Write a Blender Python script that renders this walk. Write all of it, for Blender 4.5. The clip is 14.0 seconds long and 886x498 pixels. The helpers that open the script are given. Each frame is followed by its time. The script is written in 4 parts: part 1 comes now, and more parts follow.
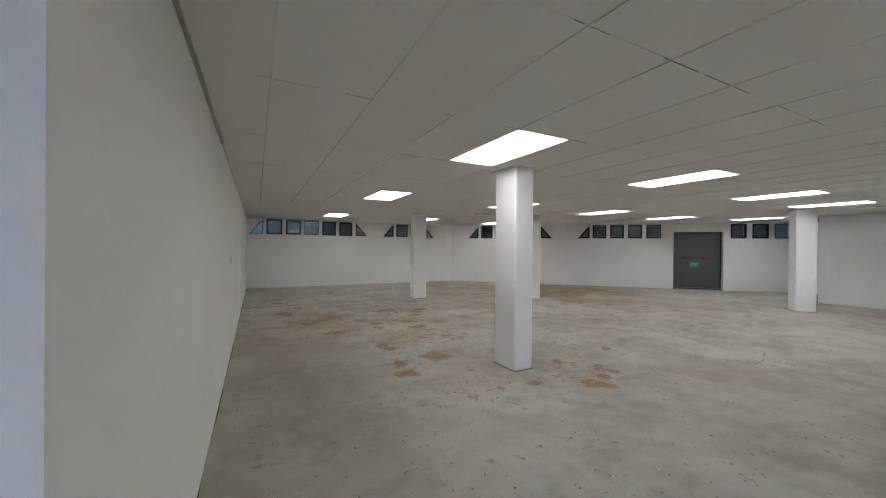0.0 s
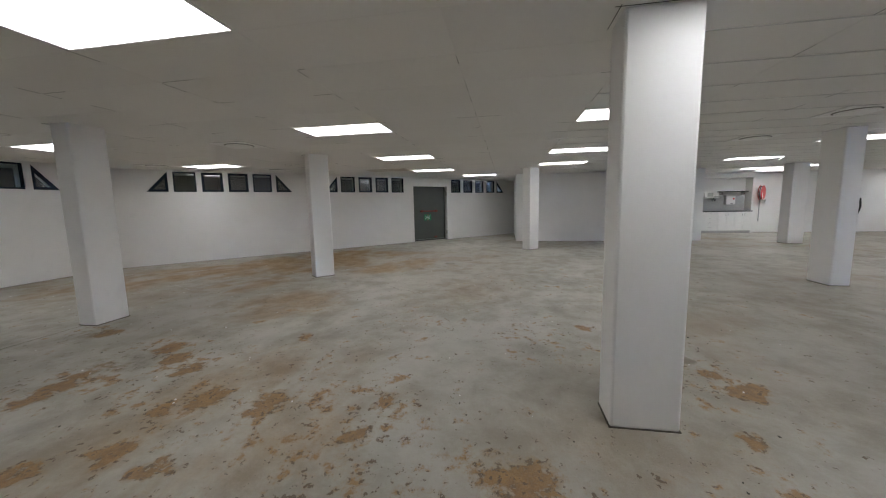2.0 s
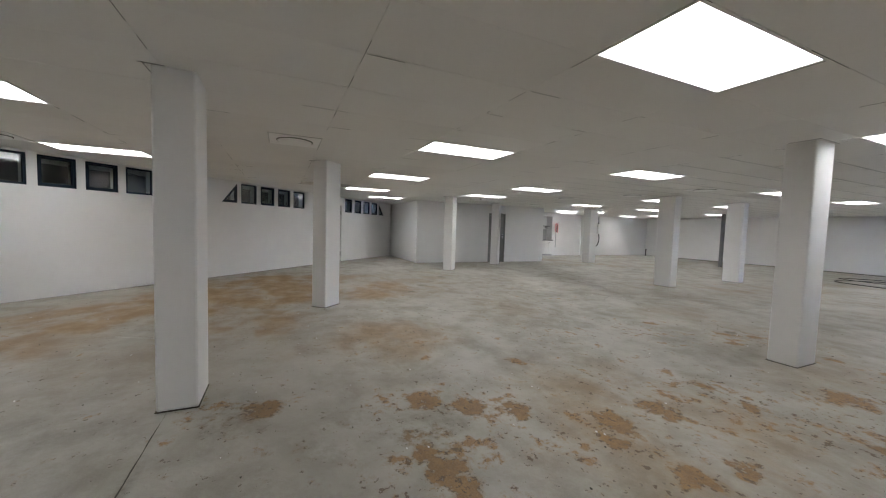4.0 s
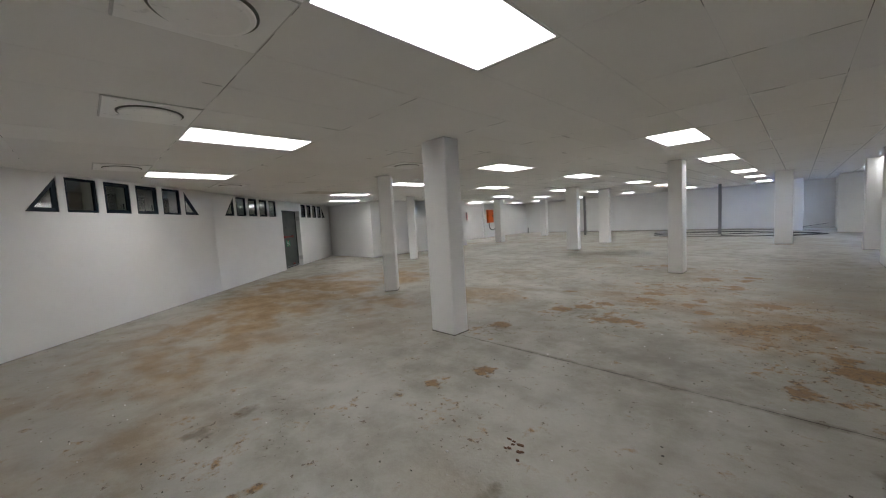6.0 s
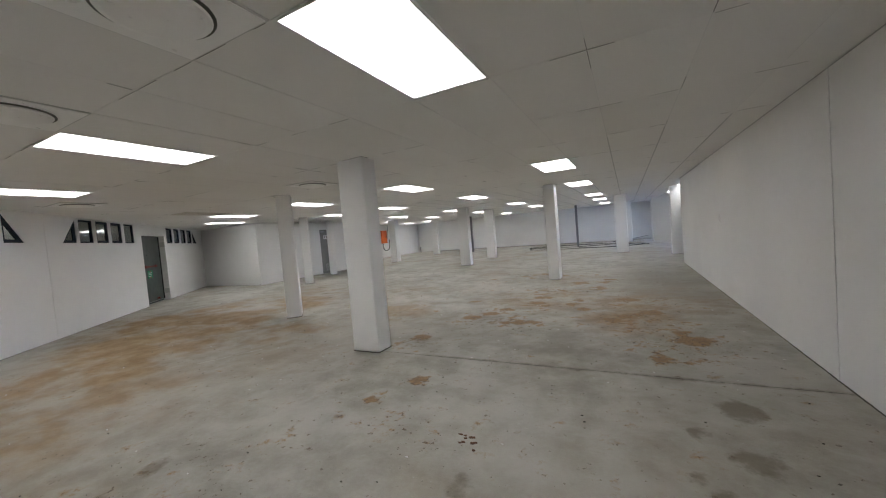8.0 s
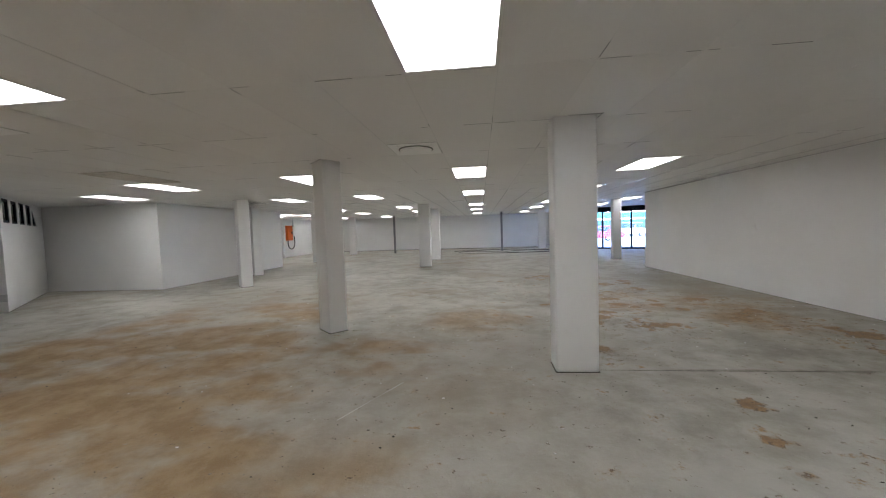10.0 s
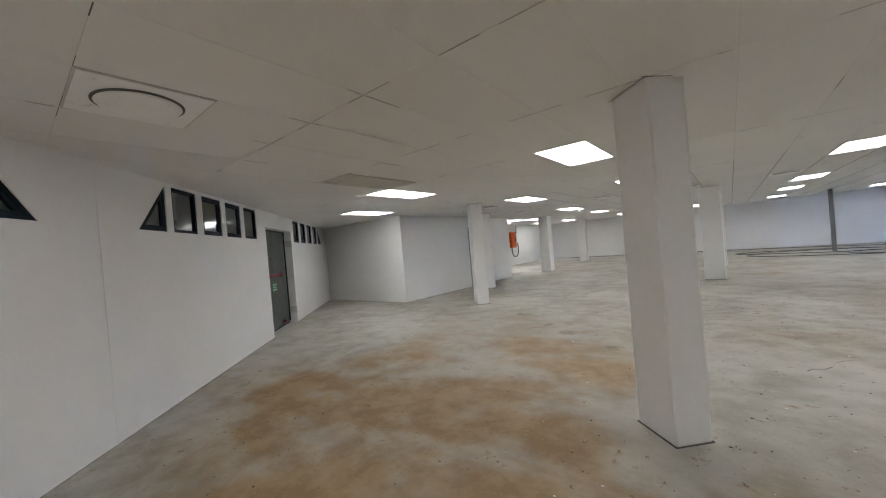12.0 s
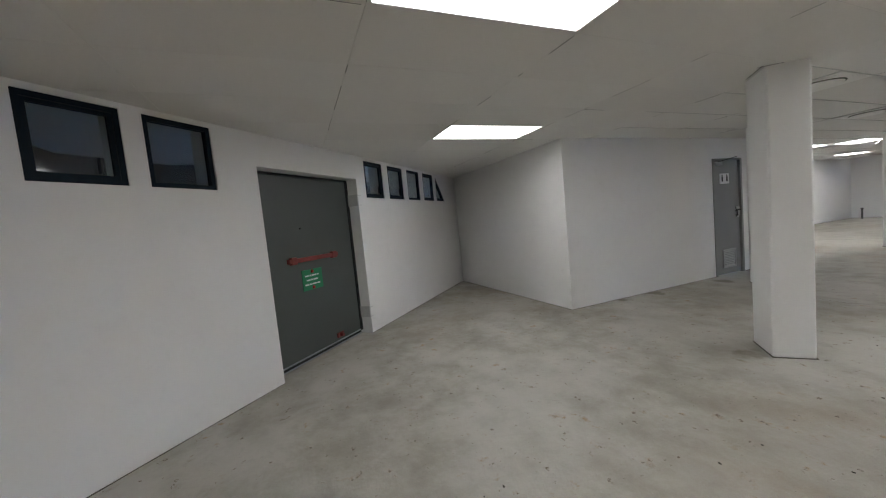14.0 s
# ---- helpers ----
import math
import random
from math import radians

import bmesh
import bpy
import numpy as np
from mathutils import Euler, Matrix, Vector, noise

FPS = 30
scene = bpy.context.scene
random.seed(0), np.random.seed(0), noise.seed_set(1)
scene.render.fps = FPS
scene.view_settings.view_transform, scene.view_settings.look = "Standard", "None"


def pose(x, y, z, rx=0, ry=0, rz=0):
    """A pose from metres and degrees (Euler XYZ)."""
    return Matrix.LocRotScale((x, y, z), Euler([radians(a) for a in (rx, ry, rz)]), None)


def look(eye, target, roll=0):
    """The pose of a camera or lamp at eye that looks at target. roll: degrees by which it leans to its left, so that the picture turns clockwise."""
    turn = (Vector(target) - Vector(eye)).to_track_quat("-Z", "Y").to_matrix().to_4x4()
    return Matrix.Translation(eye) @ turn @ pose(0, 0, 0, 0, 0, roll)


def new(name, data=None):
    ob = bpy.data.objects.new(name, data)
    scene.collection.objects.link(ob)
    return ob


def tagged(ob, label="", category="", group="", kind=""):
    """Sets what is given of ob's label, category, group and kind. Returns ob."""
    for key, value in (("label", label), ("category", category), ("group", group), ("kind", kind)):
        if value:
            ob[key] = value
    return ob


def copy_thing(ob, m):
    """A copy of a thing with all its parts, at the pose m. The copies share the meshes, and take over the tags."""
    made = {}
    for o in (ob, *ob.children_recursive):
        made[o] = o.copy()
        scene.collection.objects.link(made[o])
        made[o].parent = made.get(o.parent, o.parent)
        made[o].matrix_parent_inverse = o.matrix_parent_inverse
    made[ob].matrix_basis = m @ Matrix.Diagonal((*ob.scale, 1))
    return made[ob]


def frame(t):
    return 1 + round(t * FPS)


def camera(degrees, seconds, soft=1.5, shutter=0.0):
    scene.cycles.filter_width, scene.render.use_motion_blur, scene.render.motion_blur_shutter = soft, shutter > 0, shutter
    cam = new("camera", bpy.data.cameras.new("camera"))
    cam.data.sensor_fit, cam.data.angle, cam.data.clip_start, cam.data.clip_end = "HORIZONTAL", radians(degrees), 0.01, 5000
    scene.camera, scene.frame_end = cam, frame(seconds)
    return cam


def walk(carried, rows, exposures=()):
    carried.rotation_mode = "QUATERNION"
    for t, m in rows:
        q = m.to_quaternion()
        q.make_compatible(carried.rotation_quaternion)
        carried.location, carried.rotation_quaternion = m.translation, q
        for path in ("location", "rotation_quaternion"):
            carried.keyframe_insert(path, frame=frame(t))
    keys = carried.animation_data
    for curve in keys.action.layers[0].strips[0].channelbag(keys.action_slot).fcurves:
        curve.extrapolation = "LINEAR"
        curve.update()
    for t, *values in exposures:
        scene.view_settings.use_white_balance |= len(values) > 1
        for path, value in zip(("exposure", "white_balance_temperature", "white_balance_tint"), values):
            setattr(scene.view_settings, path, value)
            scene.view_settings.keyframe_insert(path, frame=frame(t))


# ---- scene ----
cam = camera(102.1, 14.0, soft=1.1)
PATH = [
    (0, (0.293, 1.215, 1.444), (1.218, 2.988, 1.437), 0.5),
    (0.5, (0.544, 2.264, 1.446), (1.318, 4.108, 1.427), 0.6),
    (1, (0.634, 3.401, 1.415), (1.858, 4.98, 1.326), 1.4),
    (1.5, (0.688, 4.495, 1.363), (2.339, 5.594, 1.106), -1.6),
    (2, (0.775, 5.557, 1.385), (2.729, 5.905, 1.14), -1.2),
    (2.5, (0.855, 6.608, 1.394), (2.837, 6.688, 1.139), -0.2),
    (2.7, (0.833, 7.069, 1.378), (2.817, 7.07, 1.127), 0.8),
    (4.8, (1.29, 11.68, 1.374), (2.878, 10.478, 1.196), 2.9),
    (5, (1.283, 12.12, 1.362), (2.838, 10.88, 1.15), 3.5),
    (5.5, (1.277, 13.206, 1.397), (2.849, 11.981, 1.23), -1.8),
    (6, (1.206, 13.871, 1.43), (2.618, 12.463, 1.27), -3.3),
    (6.5, (0.922, 14.136, 1.445), (1.719, 12.31, 1.265), -1.7),
    (7, (0.681, 14.206, 1.42), (1.608, 12.436, 1.316), 1.7),
    (7.5, (0.674, 14.286, 1.395), (1.76, 12.618, 1.203), 0.2),
    (7.7, (0.876, 14.255, 1.405), (1.919, 12.553, 1.286), -1.7),
    (9.8, (5.073, 14.203, 1.374), (5.343, 12.229, 1.2), -2.4),
    (10, (5.297, 14.216, 1.401), (5.508, 12.23, 1.295), -1.9),
    (10.5, (5.52, 14.263, 1.43), (5.509, 12.268, 1.288), -3.8),
    (11, (5.808, 13.914, 1.427), (6.311, 11.983, 1.289), -3.0),
    (11.5, (6.344, 13.148, 1.437), (7.36, 11.431, 1.31), -3.9),
    (12, (7.058, 12.162, 1.43), (8.314, 10.606, 1.422), -4.9),
    (12.5, (7.825, 11.213, 1.424), (9.31, 9.874, 1.379), -3.1),
    (13, (8.674, 10.34, 1.411), (10.308, 9.188, 1.37), -4.0),
    (13.5, (9.459, 9.589, 1.409), (11.325, 8.874, 1.337), -3.0),
    (14, (10.124, 8.701, 1.414), (11.974, 7.956, 1.267), -5.5),
]
EXPOSURE = [(0, 4.98), (0.5, 4.70), (1, 4.83), (1.5, 5.00), (2, 4.74), (2.5, 4.93), (5, 4.95), (6, 4.92), (6.5, 4.98), (7, 5.16), (7.5, 5.08), (10, 4.98), (10.5, 5.03), (11, 5.05), (11.5, 4.96), (12, 5.18), (12.5, 5.04), (13, 4.93), (14, 4.88)]
walk(cam, [(t, look(eye, target, roll)) for t, eye, target, roll in PATH], EXPOSURE)

# ---- world, sun, exposure ----
world = bpy.data.worlds.new("world")
scene.world = world
world.use_nodes = True
_n = world.node_tree
_bg = _n.nodes["Background"]
_sky = _n.nodes.new("ShaderNodeTexSky")
_sky.sky_type = "NISHITA"
_sky.sun_disc = False
_sky.sun_elevation = radians(62)
_sky.sun_rotation = radians(-22)
_tint = _n.nodes.new("ShaderNodeMix")          # daylight seen by a camera balanced for the warmer lamps
_tint.data_type, _tint.blend_type = "RGBA", "MULTIPLY"
_tint.inputs[0].default_value = 1.0
_tint.inputs[7].default_value = (0.74, 0.82, 1.22, 1)
_n.links.new(_sky.outputs[0], _tint.inputs[6])
_n.links.new(_tint.outputs[2], _bg.inputs[0])
_bg.inputs[1].default_value = 0.15
_sky.ozone_density, _sky.dust_density, _sky.air_density = 5.0, 0.2, 1.2
sun = new("sun", bpy.data.lights.new("sun", "SUN"))
sun.data.energy, sun.data.angle, sun.data.color = 0.5, radians(10), (0.8, 0.92, 1.0)
sun.matrix_world = look((0, 0, 30), (6, -15, 0))
LAMP = 0.3


# ---- materials ----
def nodes(name):
    m = bpy.data.materials.new(name)
    m.use_nodes = True
    t = m.node_tree
    return m, t, t.nodes["Principled BSDF"]


def mixc(t, fac, a, b, mode="MIX"):
    n = t.nodes.new("ShaderNodeMix")
    n.data_type, n.blend_type = "RGBA", mode
    for i, v in ((0, fac), (6, a), (7, b)):
        if hasattr(v, "is_linked"):
            t.links.new(v, n.inputs[i])
        else:
            n.inputs[i].default_value = v if i == 0 else (*v, 1)
    return n.outputs[2]


def noise_tex(t, co, scale, detail=4, rough=0.55, dist=0.0):
    n = t.nodes.new("ShaderNodeTexNoise")
    n.inputs["Scale"].default_value, n.inputs["Detail"].default_value = scale, detail
    n.inputs["Roughness"].default_value, n.inputs["Distortion"].default_value = rough, dist
    t.links.new(co, n.inputs["Vector"])
    return n.outputs[0]


def ramp(t, v, a, b, lo=0.0, hi=1.0):
    n = t.nodes.new("ShaderNodeMapRange")
    n.interpolation_type = "SMOOTHSTEP"
    for i, x in enumerate((a, b, lo, hi)):
        n.inputs[i + 1].default_value = x
    t.links.new(v, n.inputs[0])
    return n.outputs[0]


def math2(t, op, a, b):
    n = t.nodes.new("ShaderNodeMath")
    n.operation = op
    for i, v in enumerate((a, b)):
        if hasattr(v, "is_linked"):
            t.links.new(v, n.inputs[i])
        else:
            n.inputs[i].default_value = v
    return n.outputs[0]


def place(t, world_space=True):
    if world_space:
        return t.nodes.new("ShaderNodeNewGeometry").outputs["Position"]
    return t.nodes.new("ShaderNodeTexCoord").outputs["Object"]


def bump(t, p, h, strength, dist=0.01):
    n = t.nodes.new("ShaderNodeBump")
    n.inputs["Strength"].default_value, n.inputs["Distance"].default_value = strength, dist
    t.links.new(h, n.inputs["Height"])
    t.links.new(n.outputs[0], p.inputs["Normal"])


def plain(name, color, rough=0.5, metal=0.0, var=0.12, scale=14.0, relief=0.15):
    m, t, p = nodes(name)
    co = place(t, False)
    big = noise_tex(t, co, scale * 0.15, 3)
    fine = noise_tex(t, co, scale, 5)
    v = math2(t, "ADD", math2(t, "MULTIPLY", big, 0.6), math2(t, "MULTIPLY", fine, 0.4))
    d = tuple(c * (1 - var) for c in color)
    l = tuple(min(1, c * (1 + var)) for c in color)
    t.links.new(mixc(t, ramp(t, v, 0.3, 0.7), d, l), p.inputs["Base Color"])
    t.links.new(ramp(t, fine, 0.3, 0.7, max(0.02, rough - 0.08), min(1, rough + 0.08)), p.inputs["Roughness"])
    p.inputs["Metallic"].default_value = metal
    if relief:
        bump(t, p, fine, relief, 0.002)
    return m


def painted_wall():
    m, t, p = nodes("white_wall_paint")
    co = place(t)
    big = noise_tex(t, co, 0.5, 3)
    mid = noise_tex(t, co, 5, 5, 0.6)
    fine = noise_tex(t, co, 90, 4, 0.6)
    c = mixc(t, ramp(t, big, 0.3, 0.7), (0.76, 0.755, 0.74), (0.82, 0.815, 0.80))
    c = mixc(t, ramp(t, mid, 0.55, 0.8, 0, 0.35), c, (0.70, 0.695, 0.68))
    t.links.new(c, p.inputs["Base Color"])
    p.inputs["Roughness"].default_value = 0.6
    bump(t, p, math2(t, "ADD", mid, math2(t, "MULTIPLY", fine, 0.35)), 0.25, 0.006)
    return m


def ceiling_mat():
    m, t, p = nodes("white_ceiling_board")
    co = place(t)
    big = noise_tex(t, co, 0.7, 3)
    fine = noise_tex(t, co, 140, 3, 0.6)
    g = t.nodes.new("ShaderNodeNewGeometry")
    c = mixc(t, g.outputs["Random Per Island"], (0.77, 0.765, 0.745), (0.805, 0.80, 0.78))
    c = mixc(t, ramp(t, big, 0.35, 0.75, 0, 0.4), c, (0.72, 0.71, 0.68))
    t.links.new(c, p.inputs["Base Color"])
    p.inputs["Roughness"].default_value = 0.55
    bump(t, p, fine, 0.12, 0.002)
    return m


# marks on the slab: x, y, radius, weight
WASH = [(8.1, 12.1, 1.3, 0.8), (8.8, 11.4, 1.2, 1.0), (8.4, 10.2, 1.0, 0.9), (10.4, 10.3, 1.2, 0.95), (11.9, 10.3, 0.9, 0.45), (10.3, 9.2, 1.1, 0.7), (9.0, 9.2, 0.9, 0.6),
        (7.6, 11.3, 0.9, 0.7), (6.2, 13.1, 1.2, 0.6), (4.4, 13.9, 0.8, 0.4), (5.4, 8.7, 1.0, 0.5), (6.5, 6.5, 1.4, 0.3), (9.0, 6.0, 1.5, 0.2), (1.3, 7.6, 1.0, 0.5),
        (2.9, 7.4, 1.3, 0.45), (9.1, 8.0, 1.0, 0.6), (8.4, 8.4, 0.9, 0.65), (10.4, 8.2, 0.9, 0.5), (9.7, 9.9, 1.2, 1.0), (6.6, 10.2, 0.8, 0.6), (7.5, 12.4, 1.1, 0.9), (11.1, 10.3, 0.7, 0.6), (1.4, 8.8, 0.8, 0.6), (2.3, 4.6, 1.0, 0.25)]
RUST = [(3.4, 8.75, 0.75, 0.8), (2.85, 7.95, 0.6, 0.9), (2.9, 9.2, 0.5, 0.8), (2.1, 6.3, 0.6, 0.9), (2.75, 6.6, 0.7, 0.9), (3.2, 7.2, 0.9, 0.6), (1.3, 7.6, 0.9, 0.8), (1.4, 8.8, 0.8, 0.9),
        (2.3, 5.5, 0.6, 0.8), (3.75, 4.2, 0.5, 0.9), (4.4, 5.2, 0.7, 0.6), (2.3, 4.4, 0.7, 0.5), (2.95, 12.1, 0.3, 0.8), (4.0, 10.3, 0.3, 0.7), (1.0, 9.8, 0.6, 0.9), (4.0, 13.2, 0.6, 0.5), (5.4, 8.7, 0.8, 0.5), (5.0, 6.5, 0.9, 0.4), (7.3, 5.0, 1.2, 0.3)]
PATCH = [(3.69, 8.91, 0.14, 1), (3.5, 8.62, 0.15, 1), (3.32, 8.3, 0.14, 1), (2.9, 7.75, 0.18, 1), (2.93, 7.2, 0.19, 0.85), (2.72, 9.04, 0.14, 1), (2.9, 9.08, 0.15, 1), (3.05, 9.12, 0.11, 1), (4.2, 7.72, 0.1, 0.9),
         (4.84, 4.72, 0.12, 0.9), (2.49, 5.5, 0.22, 0.8), (3.08, 6.38, 0.14, 0.85), (3.49, 3.86, 0.12, 0.9), (2.65, 6.48, 0.12, 0.9), (2.72, 7.95, 0.12, 0.9), (3.29, 11.33, 0.11, 1.2), (3.79, 8.98, 0.11, 1)]
PATCH_WEST = [(4.0, 10.1, 0.18, 0.8), (2.32, 7.8, 0.14, 0.95), (3.48, 11.83, 0.08, 0.9), (1.66, 8.77, 0.17, 0.9), (0.83, 9.59, 0.22, 1), (1.5, 8.57, 0.17, 0.9), (2.12, 8.13, 0.14, 0.95), (1.18, 10.22, 0.14, 0.8),
              (3.31, 13.41, 0.1, 0.7), (1.48, 7.37, 0.22, 0.9), (1.17, 8.28, 0.17, 0.95), (0.88, 9.3, 0.13, 0.9), (3.41, 11.84, 0.06, 0.7), (3.54, 12.15, 0.06, 0.7)]
PATCH_START = [(1.84, 5.04, 0.16, 1), (1.92, 5.41, 0.13, 0.95), (1.99, 6.06, 0.13, 0.95), (2.01, 6.31, 0.12, 0.95), (2.39, 5.5, 0.22, 0.75), (2.25, 7.44, 0.12, 0.9), (1.33, 8.44, 0.14, 0.9), (4.04, 4.23, 0.1, 0.95),
               (3.92, 4.1, 0.08, 0.9), (3.81, 3.98, 0.1, 0.95), (3.6, 3.78, 0.11, 0.95), (2.96, 4.15, 0.09, 0.9), (3.74, 4.61, 0.09, 0.9)]
GRIME = [(0.8, 5.4, 0.9, 0.8), (0.9, 4.2, 0.8, 0.8), (0.5, 6.8, 0.7, 0.6), (1.6, 4.4, 0.6, 0.6), (0.7, 10.9, 0.6, 0.5), (3.5, 9.6, 0.5, 0.6), (0.5, 13.0, 0.6, 0.4), (1.2, 6.6, 0.5, 0.5)]
DAMP = [(4.05, 4.03, 0.1, 0.9), (0.76, 11.16, 0.15, 1), (0.84, 11.79, 0.14, 1), (1.07, 11.55, 0.08, 0.9), (1.13, 12.07, 0.08, 0.8), (1.02, 12.19, 0.09, 0.8), (2.27, 12.53, 0.11, 0.7), (2.35, 12.7, 0.1, 0.7), (2.42, 12.85, 0.11, 0.7), (2.4, 13.05, 0.12, 0.7),
        (4.25, 13.44, 0.1, 1), (4.32, 13.07, 0.13, 0.75), (3.37, 9.0, 0.36, 0.55), (3.94, 10.23, 0.3, 0.55), (10.31, 5.85, 0.2, 0.8), (9.05, 6.88, 0.18, 0.75), (9.54, 6.47, 0.13, 0.7), (8.34, 7.44, 0.1, 0.75),
        (14.06, 4.28, 0.13, 1), (14.04, 3.63, 0.13, 1), (13.85, 2.24, 0.15, 1), (12.0, 5.15, 0.2, 0.7), (10.58, -2.76, 0.4, 0.7), (7.9, -0.8, 0.3, 0.6)]


def blots(t, co, rows):
    """The strongest of many soft round marks at the places given."""
    out = None
    for x, y, r, w in rows:
        n = t.nodes.new("ShaderNodeVectorMath")
        n.operation = "DISTANCE"
        t.links.new(co, n.inputs[0])
        n.inputs[1].default_value = (x, y, 0)
        v = ramp(t, n.outputs["Value"], r * 1.5, r * 0.3, 0, w)
        out = v if out is None else math2(t, "MAXIMUM", out, v)
    return out


def floor_mat():
    m, t, p = nodes("stained_concrete")
    co = place(t)
    n0 = noise_tex(t, co, 0.22, 3, 0.5)
    n1 = noise_tex(t, co, 0.75, 6, 0.6, 0.15)
    n2 = noise_tex(t, co, 3.0, 8, 0.7, 0.1)
    n3 = noise_tex(t, co, 8.0, 7, 0.7, 0.1)
    n5 = noise_tex(t, co, 24, 4, 0.6)
    n4 = noise_tex(t, co, 110, 4, 0.6)
    warp = t.nodes.new("ShaderNodeTexNoise")
    warp.inputs["Scale"].default_value, warp.inputs["Detail"].default_value = 1.9, 6
    t.links.new(co, warp.inputs["Vector"])
    off = t.nodes.new("ShaderNodeVectorMath")
    off.operation = "MULTIPLY_ADD"
    t.links.new(warp.outputs["Color"], off.inputs[0])
    off.inputs[1].default_value = (0.6, 0.6, 0)
    add = t.nodes.new("ShaderNodeVectorMath")
    add.operation = "SUBTRACT"
    t.links.new(co, add.inputs[0])
    add.inputs[1].default_value = (0.3, 0.3, 0)
    t.links.new(add.outputs[0], off.inputs[2])
    wco = off.outputs[0]
    mp = t.nodes.new("ShaderNodeMapping")
    mp.inputs["Rotation"].default_value = (0, 0, radians(38))
    mp.inputs["Scale"].default_value = (0.6, 1.25, 1)
    t.links.new(co, mp.inputs["Vector"])
    streak = noise_tex(t, mp.outputs[0], 1.5, 7, 0.62, 0.3)
    fine = t.nodes.new("ShaderNodeTexNoise")
    fine.inputs["Scale"].default_value, fine.inputs["Detail"].default_value = 5.0, 5
    t.links.new(co, fine.inputs["Vector"])
    edge = t.nodes.new("ShaderNodeVectorMath")
    edge.operation = "MULTIPLY_ADD"
    t.links.new(fine.outputs["Color"], edge.inputs[0])
    edge.inputs[1].default_value = (0.3, 0.3, 0)
    base = t.nodes.new("ShaderNodeVectorMath")
    base.operation = "SUBTRACT"
    t.links.new(co, base.inputs[0])
    base.inputs[1].default_value = (0.15, 0.15, 0)
    t.links.new(base.outputs[0], edge.inputs[2])
    eco = edge.outputs[0]
    c = mixc(t, ramp(t, n2, 0.30, 0.70), (0.305, 0.288, 0.236), (0.43, 0.412, 0.358))
    c = mixc(t, ramp(t, n1, 0.46, 0.64, 0, 0.8), c, (0.475, 0.46, 0.412))
    c = mixc(t, ramp(t, n1, 0.46, 0.30, 0, 0.55), c, (0.225, 0.214, 0.172))
    c = mixc(t, ramp(t, streak, 0.50, 0.66, 0, 0.16), c, (0.49, 0.48, 0.435))
    c = mixc(t, ramp(t, n0, 0.42, 0.62, 0, 0.3), c, (0.31, 0.275, 0.21))
    c = mixc(t, ramp(t, n3, 0.56, 0.72, 0, 0.35), c, (0.21, 0.196, 0.155))
    # rust soaked into the slab: broad tan wash, crisp islands, then the single patches
    rust = blots(t, wco, RUST)
    mixn = math2(t, "ADD", math2(t, "MULTIPLY", streak, 0.45), math2(t, "MULTIPLY", n1, 0.55))
    wash = math2(t, "MULTIPLY", blots(t, wco, WASH), ramp(t, mixn, 0.60, 0.42, 0.42, 1.0))
    c = mixc(t, ramp(t, wash, 0.05, 0.75, 0, 0.92), c, mixc(t, ramp(t, n2, 0.38, 0.62), (0.27, 0.162, 0.058), (0.36, 0.242, 0.108)))
    c = mixc(t, ramp(t, n0, 0.45, 0.7, 0, 0.35), c, mixc(t, ramp(t, mixn, 0.54, 0.44), (0.36, 0.34, 0.29), (0.31, 0.215, 0.12)))
    isl = math2(t, "ADD", math2(t, "MULTIPLY", n2, 0.5), math2(t, "ADD", math2(t, "MULTIPLY", n3, 0.5), math2(t, "MULTIPLY", rust, 0.085)))
    brown = mixc(t, ramp(t, n3, 0.35, 0.65), (0.19, 0.098, 0.026), (0.33, 0.188, 0.062))
    c = mixc(t, ramp(t, isl, 0.55, 0.62, 0, 0.4), c, (0.32, 0.235, 0.14))
    c = mixc(t, ramp(t, isl, 0.60, 0.64, 0, 0.85), c, brown)
    spot = math2(t, "MAXIMUM", blots(t, eco, PATCH + PATCH_START), blots(t, eco, PATCH_WEST))
    rag = math2(t, "ADD", spot, math2(t, "MULTIPLY", math2(t, "SUBTRACT", math2(t, "ADD", math2(t, "MULTIPLY", n3, 0.6), math2(t, "MULTIPLY", n2, 0.4)), 0.51), 3.4))
    c = mixc(t, ramp(t, math2(t, "MULTIPLY", rag, ramp(t, spot, 0.02, 0.25)), 0.2, 0.6, 0, 0.5), c, (0.31, 0.225, 0.125))
    c = mixc(t, math2(t, "MULTIPLY", ramp(t, rag, 0.56, 0.72, 0, 0.85), ramp(t, spot, 0.05, 0.3)), c, brown)
    rim = math2(t, "MULTIPLY", math2(t, "MULTIPLY", ramp(t, rag, 0.46, 0.56), ramp(t, rag, 0.74, 0.6)), ramp(t, spot, 0.1, 0.35))
    c = mixc(t, math2(t, "MULTIPLY", rim, ramp(t, n5, 0.48, 0.58, 0, 0.8)), c, (0.1, 0.062, 0.032))
    spk = math2(t, "ADD", math2(t, "ADD", math2(t, "MULTIPLY", n5, 0.55), math2(t, "MULTIPLY", n3, 0.45)), math2(t, "MULTIPLY", math2(t, "MAXIMUM", rust, spot), 0.05))
    c = mixc(t, ramp(t, spk, 0.605, 0.622, 0, 0.85), c, (0.115, 0.074, 0.042))
    c = mixc(t, ramp(t, n4, 0.35, 0.65, 0.0, 0.12), c, (0.45, 0.44, 0.40))
    grime = math2(t, "MULTIPLY", blots(t, wco, GRIME), ramp(t, n2, 0.38, 0.6, 0.25, 1.0))
